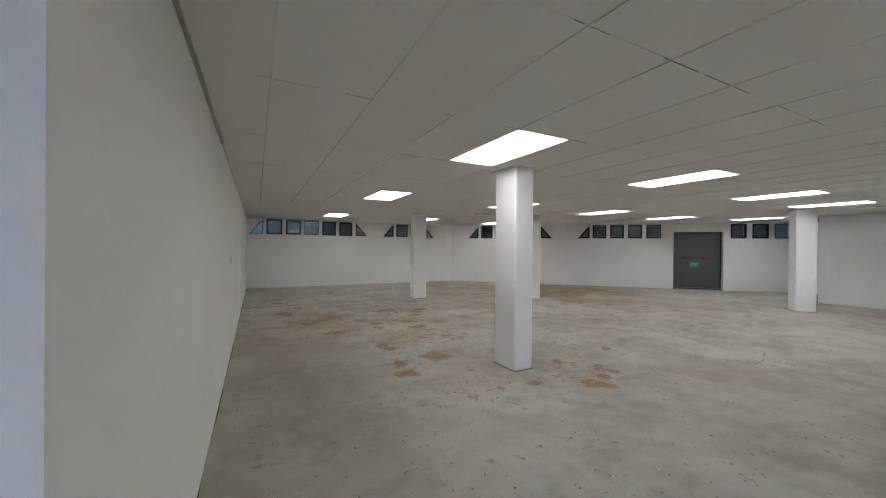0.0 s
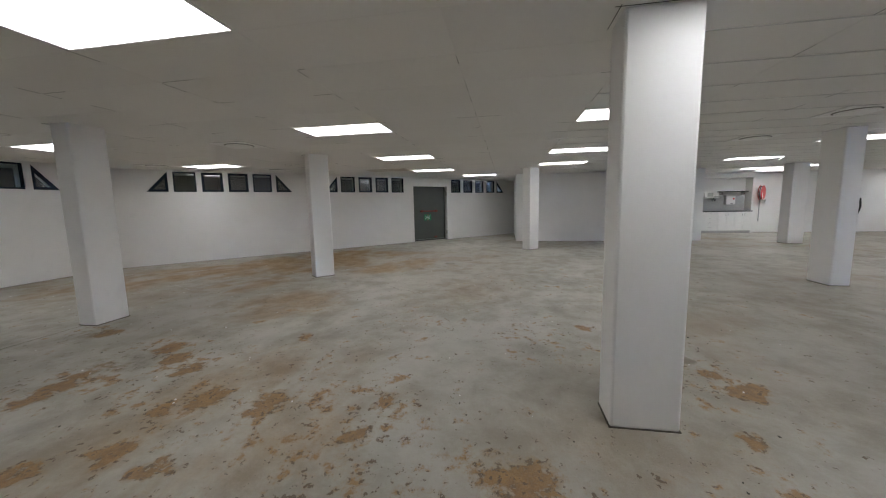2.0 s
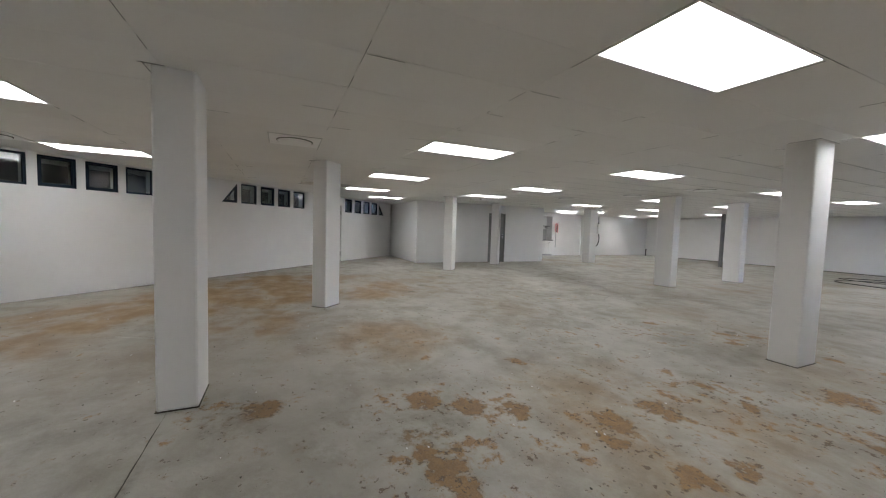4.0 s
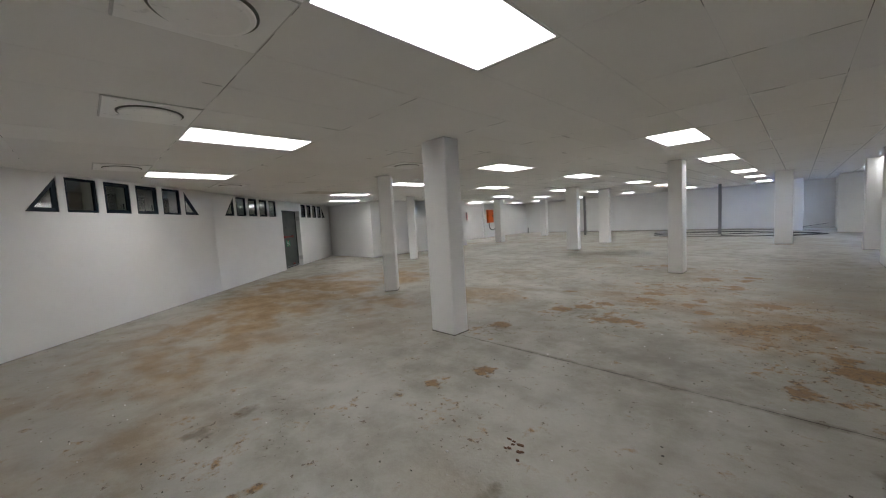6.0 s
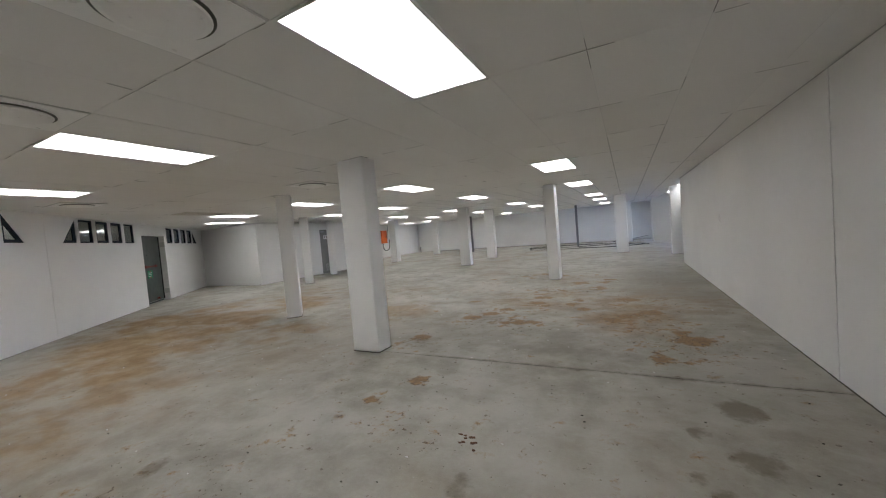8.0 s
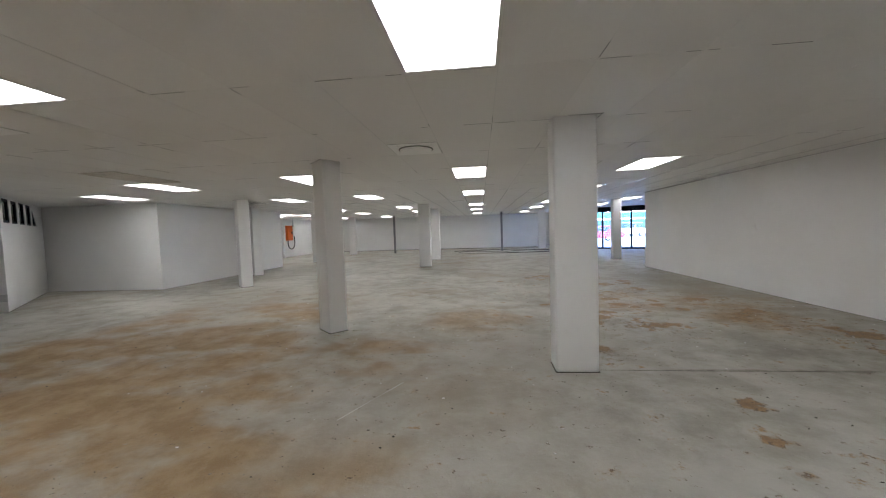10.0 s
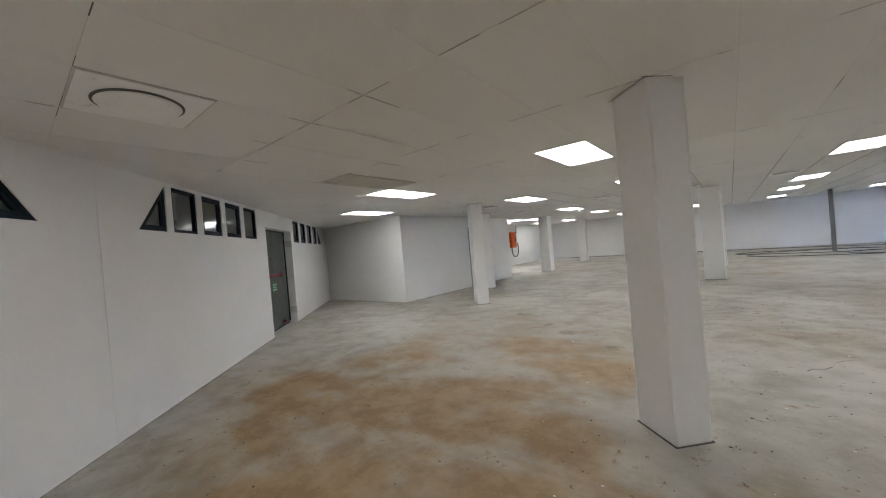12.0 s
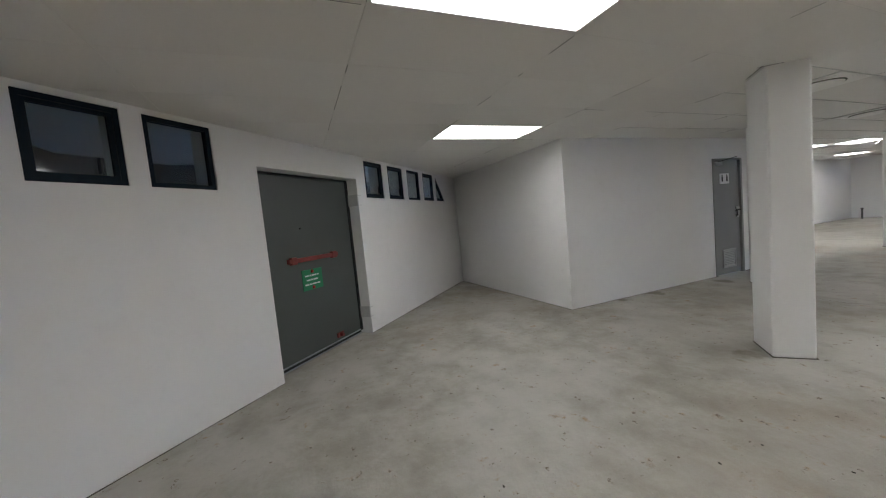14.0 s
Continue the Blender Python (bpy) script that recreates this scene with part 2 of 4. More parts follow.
    c = mixc(t, ramp(t, grime, 0.1, 0.8, 0, 0.6), c, (0.2, 0.188, 0.135))
    damp = blots(t, eco, DAMP)
    c = mixc(t, ramp(t, math2(t, "ADD", damp, math2(t, "MULTIPLY", math2(t, "SUBTRACT", n3, 0.5), 1.5)), 0.30, 0.95, 0, 0.7), c, (0.15, 0.134, 0.09))
    # dark band along the casting joint
    sep = t.nodes.new("ShaderNodeSeparateXYZ")
    t.links.new(co, sep.inputs[0])
    d = math2(t, "ABSOLUTE", math2(t, "SUBTRACT", math2(t, "ADD", sep.outputs[1], math2(t, "MULTIPLY", n2, 0.06)), 10.71), 0.0)
    band = math2(t, "MULTIPLY", ramp(t, d, 0.055, 0.005), ramp(t, sep.outputs[0], 4.1, 3.2))
    c = mixc(t, math2(t, "MULTIPLY", band, ramp(t, n3, 0.35, 0.65, 0.0, 0.75)), c, (0.15, 0.135, 0.1))
    c = mixc(t, ramp(t, n5, 0.66, 0.76, 0, 0.45), c, (0.58, 0.57, 0.53))
    t.links.new(c, p.inputs["Base Color"])
    t.links.new(ramp(t, n2, 0.3, 0.7, 0.8, 0.6), p.inputs["Roughness"])
    h = math2(t, "ADD", math2(t, "MULTIPLY", n3, 0.7), math2(t, "ADD", math2(t, "MULTIPLY", n5, 0.35), math2(t, "MULTIPLY", n4, 0.12)))
    h = math2(t, "ADD", h, math2(t, "MULTIPLY", ramp(t, spk, 0.595, 0.625), -0.5))
    bump(t, p, h, 0.4, 0.012)
    return m


def glass_mat(name="window_glass", tint=(0.66, 0.68, 0.62), rough=0.07):
    m, t, p = nodes(name)
    p.inputs["Base Color"].default_value = (*tint, 1)
    p.inputs["Roughness"].default_value = rough
    p.inputs["IOR"].default_value = 1.5
    p.inputs["Transmission Weight"].default_value = 1.0
    return m


def glow(name, color, strength):
    m, t, p = nodes(name)
    p.inputs["Base Color"].default_value = (0.8, 0.8, 0.8, 1)
    p.inputs["Emission Color"].default_value = (*color, 1)
    p.inputs["Emission Strength"].default_value = strength
    return m


WALL, CEIL, FLOOR = painted_wall(), ceiling_mat(), floor_mat()
FRAME = plain("dark_blue_grey_aluminium", (0.004, 0.012, 0.022), 0.5, 0.0, 0.2, 14, 0)
FRAME.node_tree.nodes["Principled BSDF"].inputs["Specular IOR Level"].default_value = 0.18
GLASS = glass_mat()
DOOR = plain("grey_painted_steel", (0.066, 0.077, 0.069), 0.45, 0.0, 0.15, 4)
GALV = plain("galvanised_steel", (0.42, 0.44, 0.45), 0.45, 0.7, 0.15)
POST = plain("grey_primer", (0.2, 0.205, 0.21), 0.55, 0.0, 0.12)
WHITE = plain("white_enamel", (0.78, 0.78, 0.76), 0.4, 0.0, 0.04)
GRID = plain("white_metal_bar", (0.8, 0.8, 0.79), 0.16, 0.0, 0.04, 14, 0)
VENTWHITE = plain("white_vent_enamel", (0.88, 0.88, 0.87), 0.35, 0.0, 0.02)
GAPGREY = plain("pale_grey_gap_shade", (0.58, 0.58, 0.57), 0.6, 0.0, 0.06)
GRILLEBACK = plain("shaded_beige_board", (0.4, 0.375, 0.33), 0.8, 0.0, 0.1)
HATCH = plain("beige_board", (0.64, 0.61, 0.55), 0.7, 0.0, 0.1)
DIRT = plain("dark_grime", (0.1, 0.09, 0.072), 0.9, 0.0, 0.3, 40)
BLACK = plain("black_rubber", (0.012, 0.012, 0.013), 0.6)
ORANGE = plain("orange_enamel", (0.75, 0.13, 0.012), 0.4, 0.0, 0.08)
RED = plain("red_enamel", (0.5, 0.012, 0.015), 0.35, 0.0, 0.1)
# pipe and roof grey; also stands in for unlit depth behind windows and vents
DARK = plain("dark_pipe_and_unlit_grey", (0.12, 0.12, 0.115), 0.9)
DIFFUSER = glow("lit_diffuser", (0.975, 0.975, 1.005), LAMP)


# ---- building helpers ----
def mesh_of(name, bm, mat):
    me = bpy.data.meshes.new(name)
    bmesh.ops.recalc_face_normals(bm, faces=bm.faces)
    bm.to_mesh(me)
    bm.free()
    me.materials.append(mat)
    return me


def part(name, bm, mat, parent=None, label="", m=None):
    ob = new(name, mesh_of(name, bm, mat))
    if parent:
        ob.parent = parent
    if m is not None:
        ob.matrix_basis = m
    return tagged(ob, label)


def box(bm, x0, x1, y0, y1, z0, z1, bev=0.0):
    r = bmesh.ops.create_cube(bm, size=1)["verts"]
    for v in r:
        v.co = Vector((x0 + (v.co.x + 0.5) * (x1 - x0), y0 + (v.co.y + 0.5) * (y1 - y0), z0 + (v.co.z + 0.5) * (z1 - z0)))
    if bev:
        es = list({e for v in r for e in v.link_edges})
        bmesh.ops.bevel(bm, geom=es, offset=bev, segments=2, affect="EDGES", profile=0.5)
    return bm


def boxes(*bs, bev=0.0):
    bm = bmesh.new()
    for b in bs:
        box(bm, *b, bev=bev)
    return bm


def prism(bm, poly, y0, y1):
    """A polygon in x and z, drawn out from y0 to y1."""
    a = [bm.verts.new((x, y0, z)) for x, z in poly]
    b = [bm.verts.new((x, y1, z)) for x, z in poly]
    bm.faces.new(a)
    bm.faces.new(b[::-1])
    for i in range(len(a)):
        j = (i + 1) % len(a)
        bm.faces.new((a[i], b[i], b[j], a[j]))
    return bm


def thing(name, m, label, category, group="", kind=""):
    ob = new(name)
    ob.empty_display_size = 0.1
    ob.matrix_basis = m
    return tagged(ob, label, category, group, kind)


def tube(name, points, r, mat, parent=None, cyclic=False, label=""):
    cu = bpy.data.curves.new(name, "CURVE")
    cu.dimensions, cu.bevel_depth, cu.bevel_resolution, cu.resolution_u = "3D", r, 2, 6
    sp = cu.splines.new("BEZIER")
    sp.bezier_points.add(len(points) - 1)
    for b, p in zip(sp.bezier_points, points):
        b.co = p
        b.handle_left_type = b.handle_right_type = "AUTO"
    sp.use_cyclic_u = cyclic
    tmp = bpy.data.objects.new(name, cu)
    scene.collection.objects.link(tmp)
    me = bpy.data.meshes.new_from_object(tmp.evaluated_get(bpy.context.evaluated_depsgraph_get()))
    bpy.data.objects.remove(tmp)
    me.materials.clear()
    me.materials.append(mat)
    ob = new(name, me)
    ob.parent = parent
    return tagged(ob, label)


# ---- plan ----
H = 2.41
SLANT = pose(10.844, 11.967, 0, 0, 0, -44.44)   # local x runs along the window wall, y points out of the room
GX, GY = 2.16, 7.10                             # corner of the ceiling grid, 0.6 by 1.2
Z0, Z1 = 1.86, 2.37                             # clerestory windows


def win_wall(name, m, x0, x1, groups, door=None, thick=0.25):
    """A wall along local x with clerestory holes: (kind, xa, xb), kind 'w', 'l' or 'r' for a triangle that rises or falls."""
    bm = bmesh.new()
    if door:
        prism(bm, [(x0, 0), (door[0], 0), (door[0], Z0), (x0, Z0)], 0, thick)
        prism(bm, [(door[1], 0), (x1, 0), (x1, Z0), (door[1], Z0)], 0, thick)
    else:
        prism(bm, [(x0, 0), (x1, 0), (x1, Z0), (x0, Z0)], 0, thick)
    prism(bm, [(x0, Z1), (x1, Z1), (x1, H + 0.15), (x0, H + 0.15)], 0, thick)
    x = x0
    holes = sorted(groups + ([("d", *door[:2])] if door else []), key=lambda g: g[1])
    for k, a, b in holes:
        prism(bm, [(x, Z0), (a, Z0), (a, Z1), (x, Z1)], 0, thick)
        if k == "l":
            prism(bm, [(a, Z0), (b, Z1), (a, Z1)], 0, thick)
        elif k == "r":
            prism(bm, [(b, Z0), (b, Z1), (a, Z1)], 0, thick)
        elif k == "d":
            prism(bm, [(a, door[2]), (b, door[2]), (b, Z1), (a, Z1)], 0, thick)
        x = b
    prism(bm, [(x, Z0), (x1, Z0), (x1, Z1), (x, Z1)], 0, thick)
    bmesh.ops.remove_doubles(bm, verts=bm.verts, dist=0.0005)
    w = part(name, bm, WALL)
    w.matrix_basis = m
    return tagged(w, "smooth white painted plaster wall with high windows", "wall", kind="structure")


def group_row(x, n, tri_l=True, tri_r=True, pitch=0.61, w=0.5):
    out = [("w", x + i * pitch, x + i * pitch + w) for i in range(n)]
    if tri_l:
        out.append(("l", x - 0.55, x - 0.11))
    if tri_r:
        e = x + (n - 1) * pitch + w
        out.append(("r", e + 0.12, e + 0.56))
    return out


NORTH = group_row(0.6, 5) + group_row(5.3, 2)
SLANTED = group_row(-2.89, 4, pitch=0.613, w=0.49) + group_row(1.52, 4, True, False, 0.62, 0.49) + group_row(6.04, 4, False, True, 0.635, 0.48)
NORTH_M = pose(0, 14.9, 0)
win_wall("wall_north", NORTH_M, -0.25, 7.85, NORTH)
win_wall("wall_slanted", SLANT, -4.19, 10.2, SLANTED, door=(4.28, 5.83, 2.1))


def slab(z0, z1):
    """The building's footprint, with the chamfer of the shop front at its south-west."""
    bm = bmesh.new()
    pts = [(-0.2, -12.6), (20, -12.6), (20, 8), (12.5, 17), (-6.3, 17), (-6.3, -5.35), (-1.5, -7.55), (-0.2, -8.6)]
    a = [bm.verts.new((x, y, z0)) for x, y in pts]
    b = [bm.verts.new((x, y, z1)) for x, y in pts]
    bm.faces.new(a)
    bm.faces.new(b)
    for i in range(len(a)):
        j = (i + 1) % len(a)
        bm.faces.new((a[i], a[j], b[j], b[i]))
    return bm


def wall(name, x0, x1, y0, y1, z1=H + 0.15, mat=None, label="smooth white painted plaster wall", z0=0.0):
    return tagged(part(name, boxes((x0, x1, y0, y1, z0, z1)), mat or WALL), label, "wall", kind="structure")


wall("wall_west", -0.25, 0, 2.0, 14.9)
wall("wall_entrance_north", -6.0, -0.25, 2.6, 2.85)
wall("wall_entrance_west", -6.25, -6.0, -5.2, 2.85)
WX = 14.12
wall("wall_washroom_north", WX, 18.2, 5.0, 5.2)
wall("wall_washroom_west_a", WX, WX + 0.15, 1.98, 5.0)
wall("wall_washroom_west_b", WX, WX + 0.15, -0.9, 1.16)
wall("wall_washroom_lintel", WX, WX + 0.15, 1.16, 1.98, z0=2.06)
wall("wall_washroom_south", WX + 0.15, 18.2, -0.9, -0.75)
wall("wall_kitchen_east", 17.75, 17.95, -4.2, -0.9)
wall("wall_kitchen_south", 17.3, 17.75, -4.35, -4.2)
wall("wall_kitchen_bulkhead", 17.1, 17.75, -4.2, -0.9, z0=2.22)
wall("wall_east", 17.4, 17.6, -12.3, -4.35)
wall("wall_south", -0.25, 17.6, -12.5, -12.3)
wall("wall_shop_side_a", -0.2, 0, -12.3, -10.7)
wall("wall_shop_side_b", -0.2, 0, -8.9, -8.5)
# added backing walls: their dark colour stands in for unlit space behind the panes
wall("wall_backing_north", -0.4, 9.6, 16.6, 16.75, mat=DARK, label="dark backing wall added behind the high windows")
_w = wall("wall_backing_slanted", -5.5, 11.5, 1.75, 1.9, mat=DARK, label="dark backing wall added behind the high windows")
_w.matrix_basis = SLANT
_w = wall("wall_pier", 0, 1.68, -0.2, 0)
_w.matrix_basis = pose(-0.02, -8.62, 0, 0, 0, 143)

_w = wall("wall_shop_front_b", 2.61, 5.05, -0.1, 0.1)
_w.matrix_basis = pose(-1.45, -7.55, 0, 0, 0, 155.5)

floor = tagged(part("floor", slab(-0.2, 0), FLOOR), "bare grey concrete floor with rust-brown stains", "floor", kind="structure")

LAMPS = [(2.16, 11.9), (5.16, 11.9), (8.16, 11.9), (2.16, 7.1), (5.16, 7.1), (8.16, 7.1), (11.16, 7.1), (13.56, 5.9),
         (2.16, 3.5), (5.16, 3.5), (8.16, 3.5), (10.56, 3.5), (2.16, -1.3), (5.16, -1.3), (8.16, -1.3), (11.16, -1.3),
         (2.16, -4.9), (5.16, -4.9), (8.16, -4.9), (11.16, -4.9), (2.16, -9.7), (5.16, -9.7), (8.16, -9.7), (11.16, -9.7), (14.76, -3.7), (14.16, -4.9),
         (15.96, -4.9), (15.96, -9.7), (14.16, -9.7), (-0.84, -1.3), (-0.84, -4.9)]
VENTS = [(4.56, 13.1), (5.76, 9.5), (9.36, 11.3), (7.56, 13.1), (11.76, 3.5), (12.36, 0.5), (5.76, 1.1), (7.56, 1.1), (9.36, 1.7), (2.76, 13.1)]


def ceiling():
    bm = bmesh.new()
    lamps = {(round((x - GX) / 0.6), round((y - GY) / 1.2)) for x, y in LAMPS}
    vents = {}
    for x, y in VENTS:
        vents.setdefault((round((x - GX) / 0.6), math.floor((y - GY) / 1.2 + 0.01)), []).append((x, y))
    rnd = random.Random(4)
    for i in range(-14, 29):
        for j in range(-17, 8):
            if (i, j) in lamps:
                continue
            x, y = GX + 0.6 * i, GY + 1.2 * j
            if x + y > 24.5:
                continue
            halves = [(y, y + 1.2)]
            if (i, j) in vents:
                vy = vents[i, j][0][1]
                halves = [(y, y + 0.6)] if vy > y + 0.3 else [(y + 0.6, y + 1.2)]
            for a, b in halves:
                g, gx = 0.0009, 0.0012
                vs = [bm.verts.new(q) for q in ((x + gx, a + g, H - rnd.random() * 0.0012), (x + gx, b - g, H - rnd.random() * 0.0012), (x + 0.6 - gx, b - g, H - rnd.random() * 0.0012), (x + 0.6 - gx, a + g, H - rnd.random() * 0.0012))]
                up = [bm.verts.new(v.co + Vector((0, 0, 0.02))) for v in vs]
                bm.faces.new(vs)
                for k in range(4):
                    bm.faces.new((vs[k], vs[(k + 1) % 4], up[(k + 1) % 4], up[k]))
    return tagged(part("ceiling", bm, CEIL), "suspended ceiling of off-white boards with fine joints", "ceiling", kind="structure")


ceiling()
_b = bmesh.new()
for _i in range(-14, 30):
    box(_b, GX + 0.6 * _i - 0.012, GX + 0.6 * _i + 0.012, -13.0, 15.2, H + 0.0003, H + 0.03)
for _j in range(-17, 9):
    box(_b, -6.2, 19.4, GY + 1.2 * _j - 0.012, GY + 1.2 * _j + 0.012, H + 0.0034, H + 0.03)
for _i in range(-14, 30):
    _x = GX + 0.6 * _i
    box(_b, _x - 0.005, _x + 0.005, -13.0, 9.4 if _x < 1.7 else 4.7, H - 0.0048, H + 0.0002)
tagged(part("ceiling_grid", _b, GRID), "white metal bars between the ceiling boards", "ceiling grid", kind="structure")


def ceiling_joints():
    """Dark open stretches of the joints: most of them where the boards' corners meet."""
    rnd = random.Random(17)
    bm = bmesh.new()
    for i in range(-3, 29):
        for j in range(-16, 8):
            x, y = GX + 0.6 * i, GY + 1.2 * j
            if x < 0.05 or x + y > 22.4 or y > 14.8:
                continue
            for axis, most, chance in ((0, 0.26, 0.6), (1, 0.3, 0.22)):
                for side in (-1, 1):
                    if rnd.random() > chance:
                        continue
                    a = rnd.uniform(0.0, 0.03) * side
                    b = a + rnd.uniform(0.05, most) * side
                    w = rnd.uniform(0.001, 0.0022)
                    a, b = min(a, b), max(a, b)
                    if axis == 0:
                        box(bm, max(0.01, x + a), x + b, y - w, y + w, H - 0.0052, H - 0.0042)
                    else:
                        box(bm, x - w, x + w, y + a, y + b, H - 0.0052, H - 0.0042)
    return tagged(part("ceiling_joints", bm, JOINT), "dark open joints between the ceiling boards", "ceiling joint", kind="structure")


JOINT = plain("dark_open_joint", (0.12, 0.117, 0.11), 0.9, 0.0, 0.2)
ceiling_joints()
roof = tagged(part("roof_slab", slab(H + 0.15, H + 0.4), DARK), "dark roof slab above the ceiling", "roof", kind="structure")


def ceiling_light():
    e = thing("ceiling_light", pose(0, 0, 0), "square-edged lit white panel recessed in the ceiling", "ceiling light", "ceiling lights")
    part("diffuser", boxes((0.022, 0.578, 0.022, 1.178, H + 0.004, H + 0.02)), DIFFUSER, e, "glowing white diffuser")
    part("frame", boxes((0.002, 0.022, 0.002, 1.198, H - 0.003, H + 0.02), (0.578, 0.598, 0.002, 1.198, H - 0.003, H + 0.02),
                        (0.022, 0.578, 0.002, 0.022, H - 0.003, H + 0.02), (0.022, 0.578, 1.178, 1.198, H - 0.003, H + 0.02)), WHITE, e)
    return e


_l = ceiling_light()
for _i, (_x, _y) in enumerate(LAMPS):
    if _i:
        copy_thing(_l, pose(_x, _y, 0))
_l.matrix_basis = pose(LAMPS[0][0], LAMPS[0][1], 0)


# ---- columns ----
def column(x, y, w, d, turn=0.0):
    bm = boxes((-w / 2, w / 2, -d / 2, d / 2, 0, H + 0.02), bev=0.018)
    ob = part("column", bm, WALL, m=pose(x, y, 0, 0, 0, turn))
    rnd = random.Random(int(x * 37 + y * 11) & 255)
    bm = boxes((-w / 2 - 0.05, w / 2 - rnd.uniform(0, 0.2), d / 2 + 0.03, d / 2 + 0.034, H - 0.0065, H - 0.0045), (-w / 2 - 0.034, -w / 2 - 0.03, -d / 2 + rnd.uniform(0, 0.2), d / 2 + 0.06, H - 0.0065, H - 0.0045))
    part("foot_gap", boxes((-w / 2 - 0.004, w / 2 + 0.004, -d / 2 - 0.004, d / 2 + 0.004, 0.0, 0.007)), DIRT, ob, "dark grimy line round the foot")
    part("ceiling_gap", bm, BLACK, ob, "dark saw cut in the ceiling board")
    return tagged(ob, "white painted rectangular concrete column on the floor", "column", "columns of the hall")


for _c in ((3.11, 4.73, 0.27, 0.40), (4.41, 10.63, 0.40, 0.26), (7.465, 9.25, 0.38, 0.27, -44.4), (11.895, 4.835, 0.40, 0.29, -44.4), (13.3, 2.15, 0.40, 0.29, -44.4),
           (7.45, 0.44, 0.45, 0.27), (7.45, -2.75, 0.45, 0.27), (13.45, -3.05, 0.42, 0.42), (13.5, -8.2, 0.42, 0.3), (1.6, -2.5, 0.45, 0.27), (1.35, -9.6, 0.45, 0.27), (-0.16, -0.95, 0.32, 0.3)):
    column(*_c)

for _x, _y in ((4.0, -8.13), (10.8, -8.42)):
    post = part("steel_post", boxes((-0.06, 0.06, -0.06, 0.06, 0, H), bev=0.01), POST, m=pose(_x, _y, 0))
    tagged(post, "bare grey steel post between floor and ceiling", "post", "steel posts")


# ---- windows ----
def window(i, m, kind, a, b):
    e = thing("window_%d" % i, m, "small dark-framed high window with dark glass" if kind == "w" else "small triangular dark-framed high window", "window", "high windows", "structure")
    if kind == "w":
        poly = [(a, Z0), (b, Z0), (b, Z1), (a, Z1)]
    elif kind == "l":
        poly = [(a, Z0), (b, Z0), (b, Z1)]
    else:
        poly = [(a, Z0), (b, Z0), (a, Z1)]
    inner = inset(poly, 0.036)
    bm = bmesh.new()
    n = len(poly)
    for k in range(n):
        j = (k + 1) % n
        prism(bm, [poly[k], poly[j], inner[j], inner[k]], 0.012, 0.06)
    part("window_frame", bm, FRAME, e)
    if i % 3 != 1:
        bm = bmesh.new()
        deep = inset(poly, 0.06)
        for k in range(n):
            j = (k + 1) % n
            prism(bm, [inner[k], inner[j], deep[j], deep[k]], 0.02, 0.05)
        part("sash", bm, FRAME, e)
        if kind == "w":
            part("stay", boxes((a + 0.34, a + 0.352, 0.004, 0.02, Z0 + 0.07, Z0 + 0.17), bev=0.002), BLACK, e)
    g = part("pane", prism(bmesh.new(), inset(poly, 0.032), 0.034, 0.040), GLASS, e)
    return e


def inset(poly, d):
    n = len(poly)
    out = []
    for k in range(n):
        p, q, r = Vector(poly[k - 1]), Vector(poly[k]), Vector(poly[(k + 1) % n])
        u, v = (q - p).normalized(), (r - q).normalized()
        nu, nv = Vector((-u.y, u.x)), Vector((-v.y, v.x))
        s = (nu + nv) / (1 + nu.dot(nv))
        out.append(tuple(q + s * d))
    return out


_k = 1
for _m, _g in ((NORTH_M, NORTH), (SLANT, SLANTED)):
    for _t, _a, _b in sorted(_g, key=lambda g: g[1]):
        window(_k, _m, _t, _a, _b)
        _k += 1


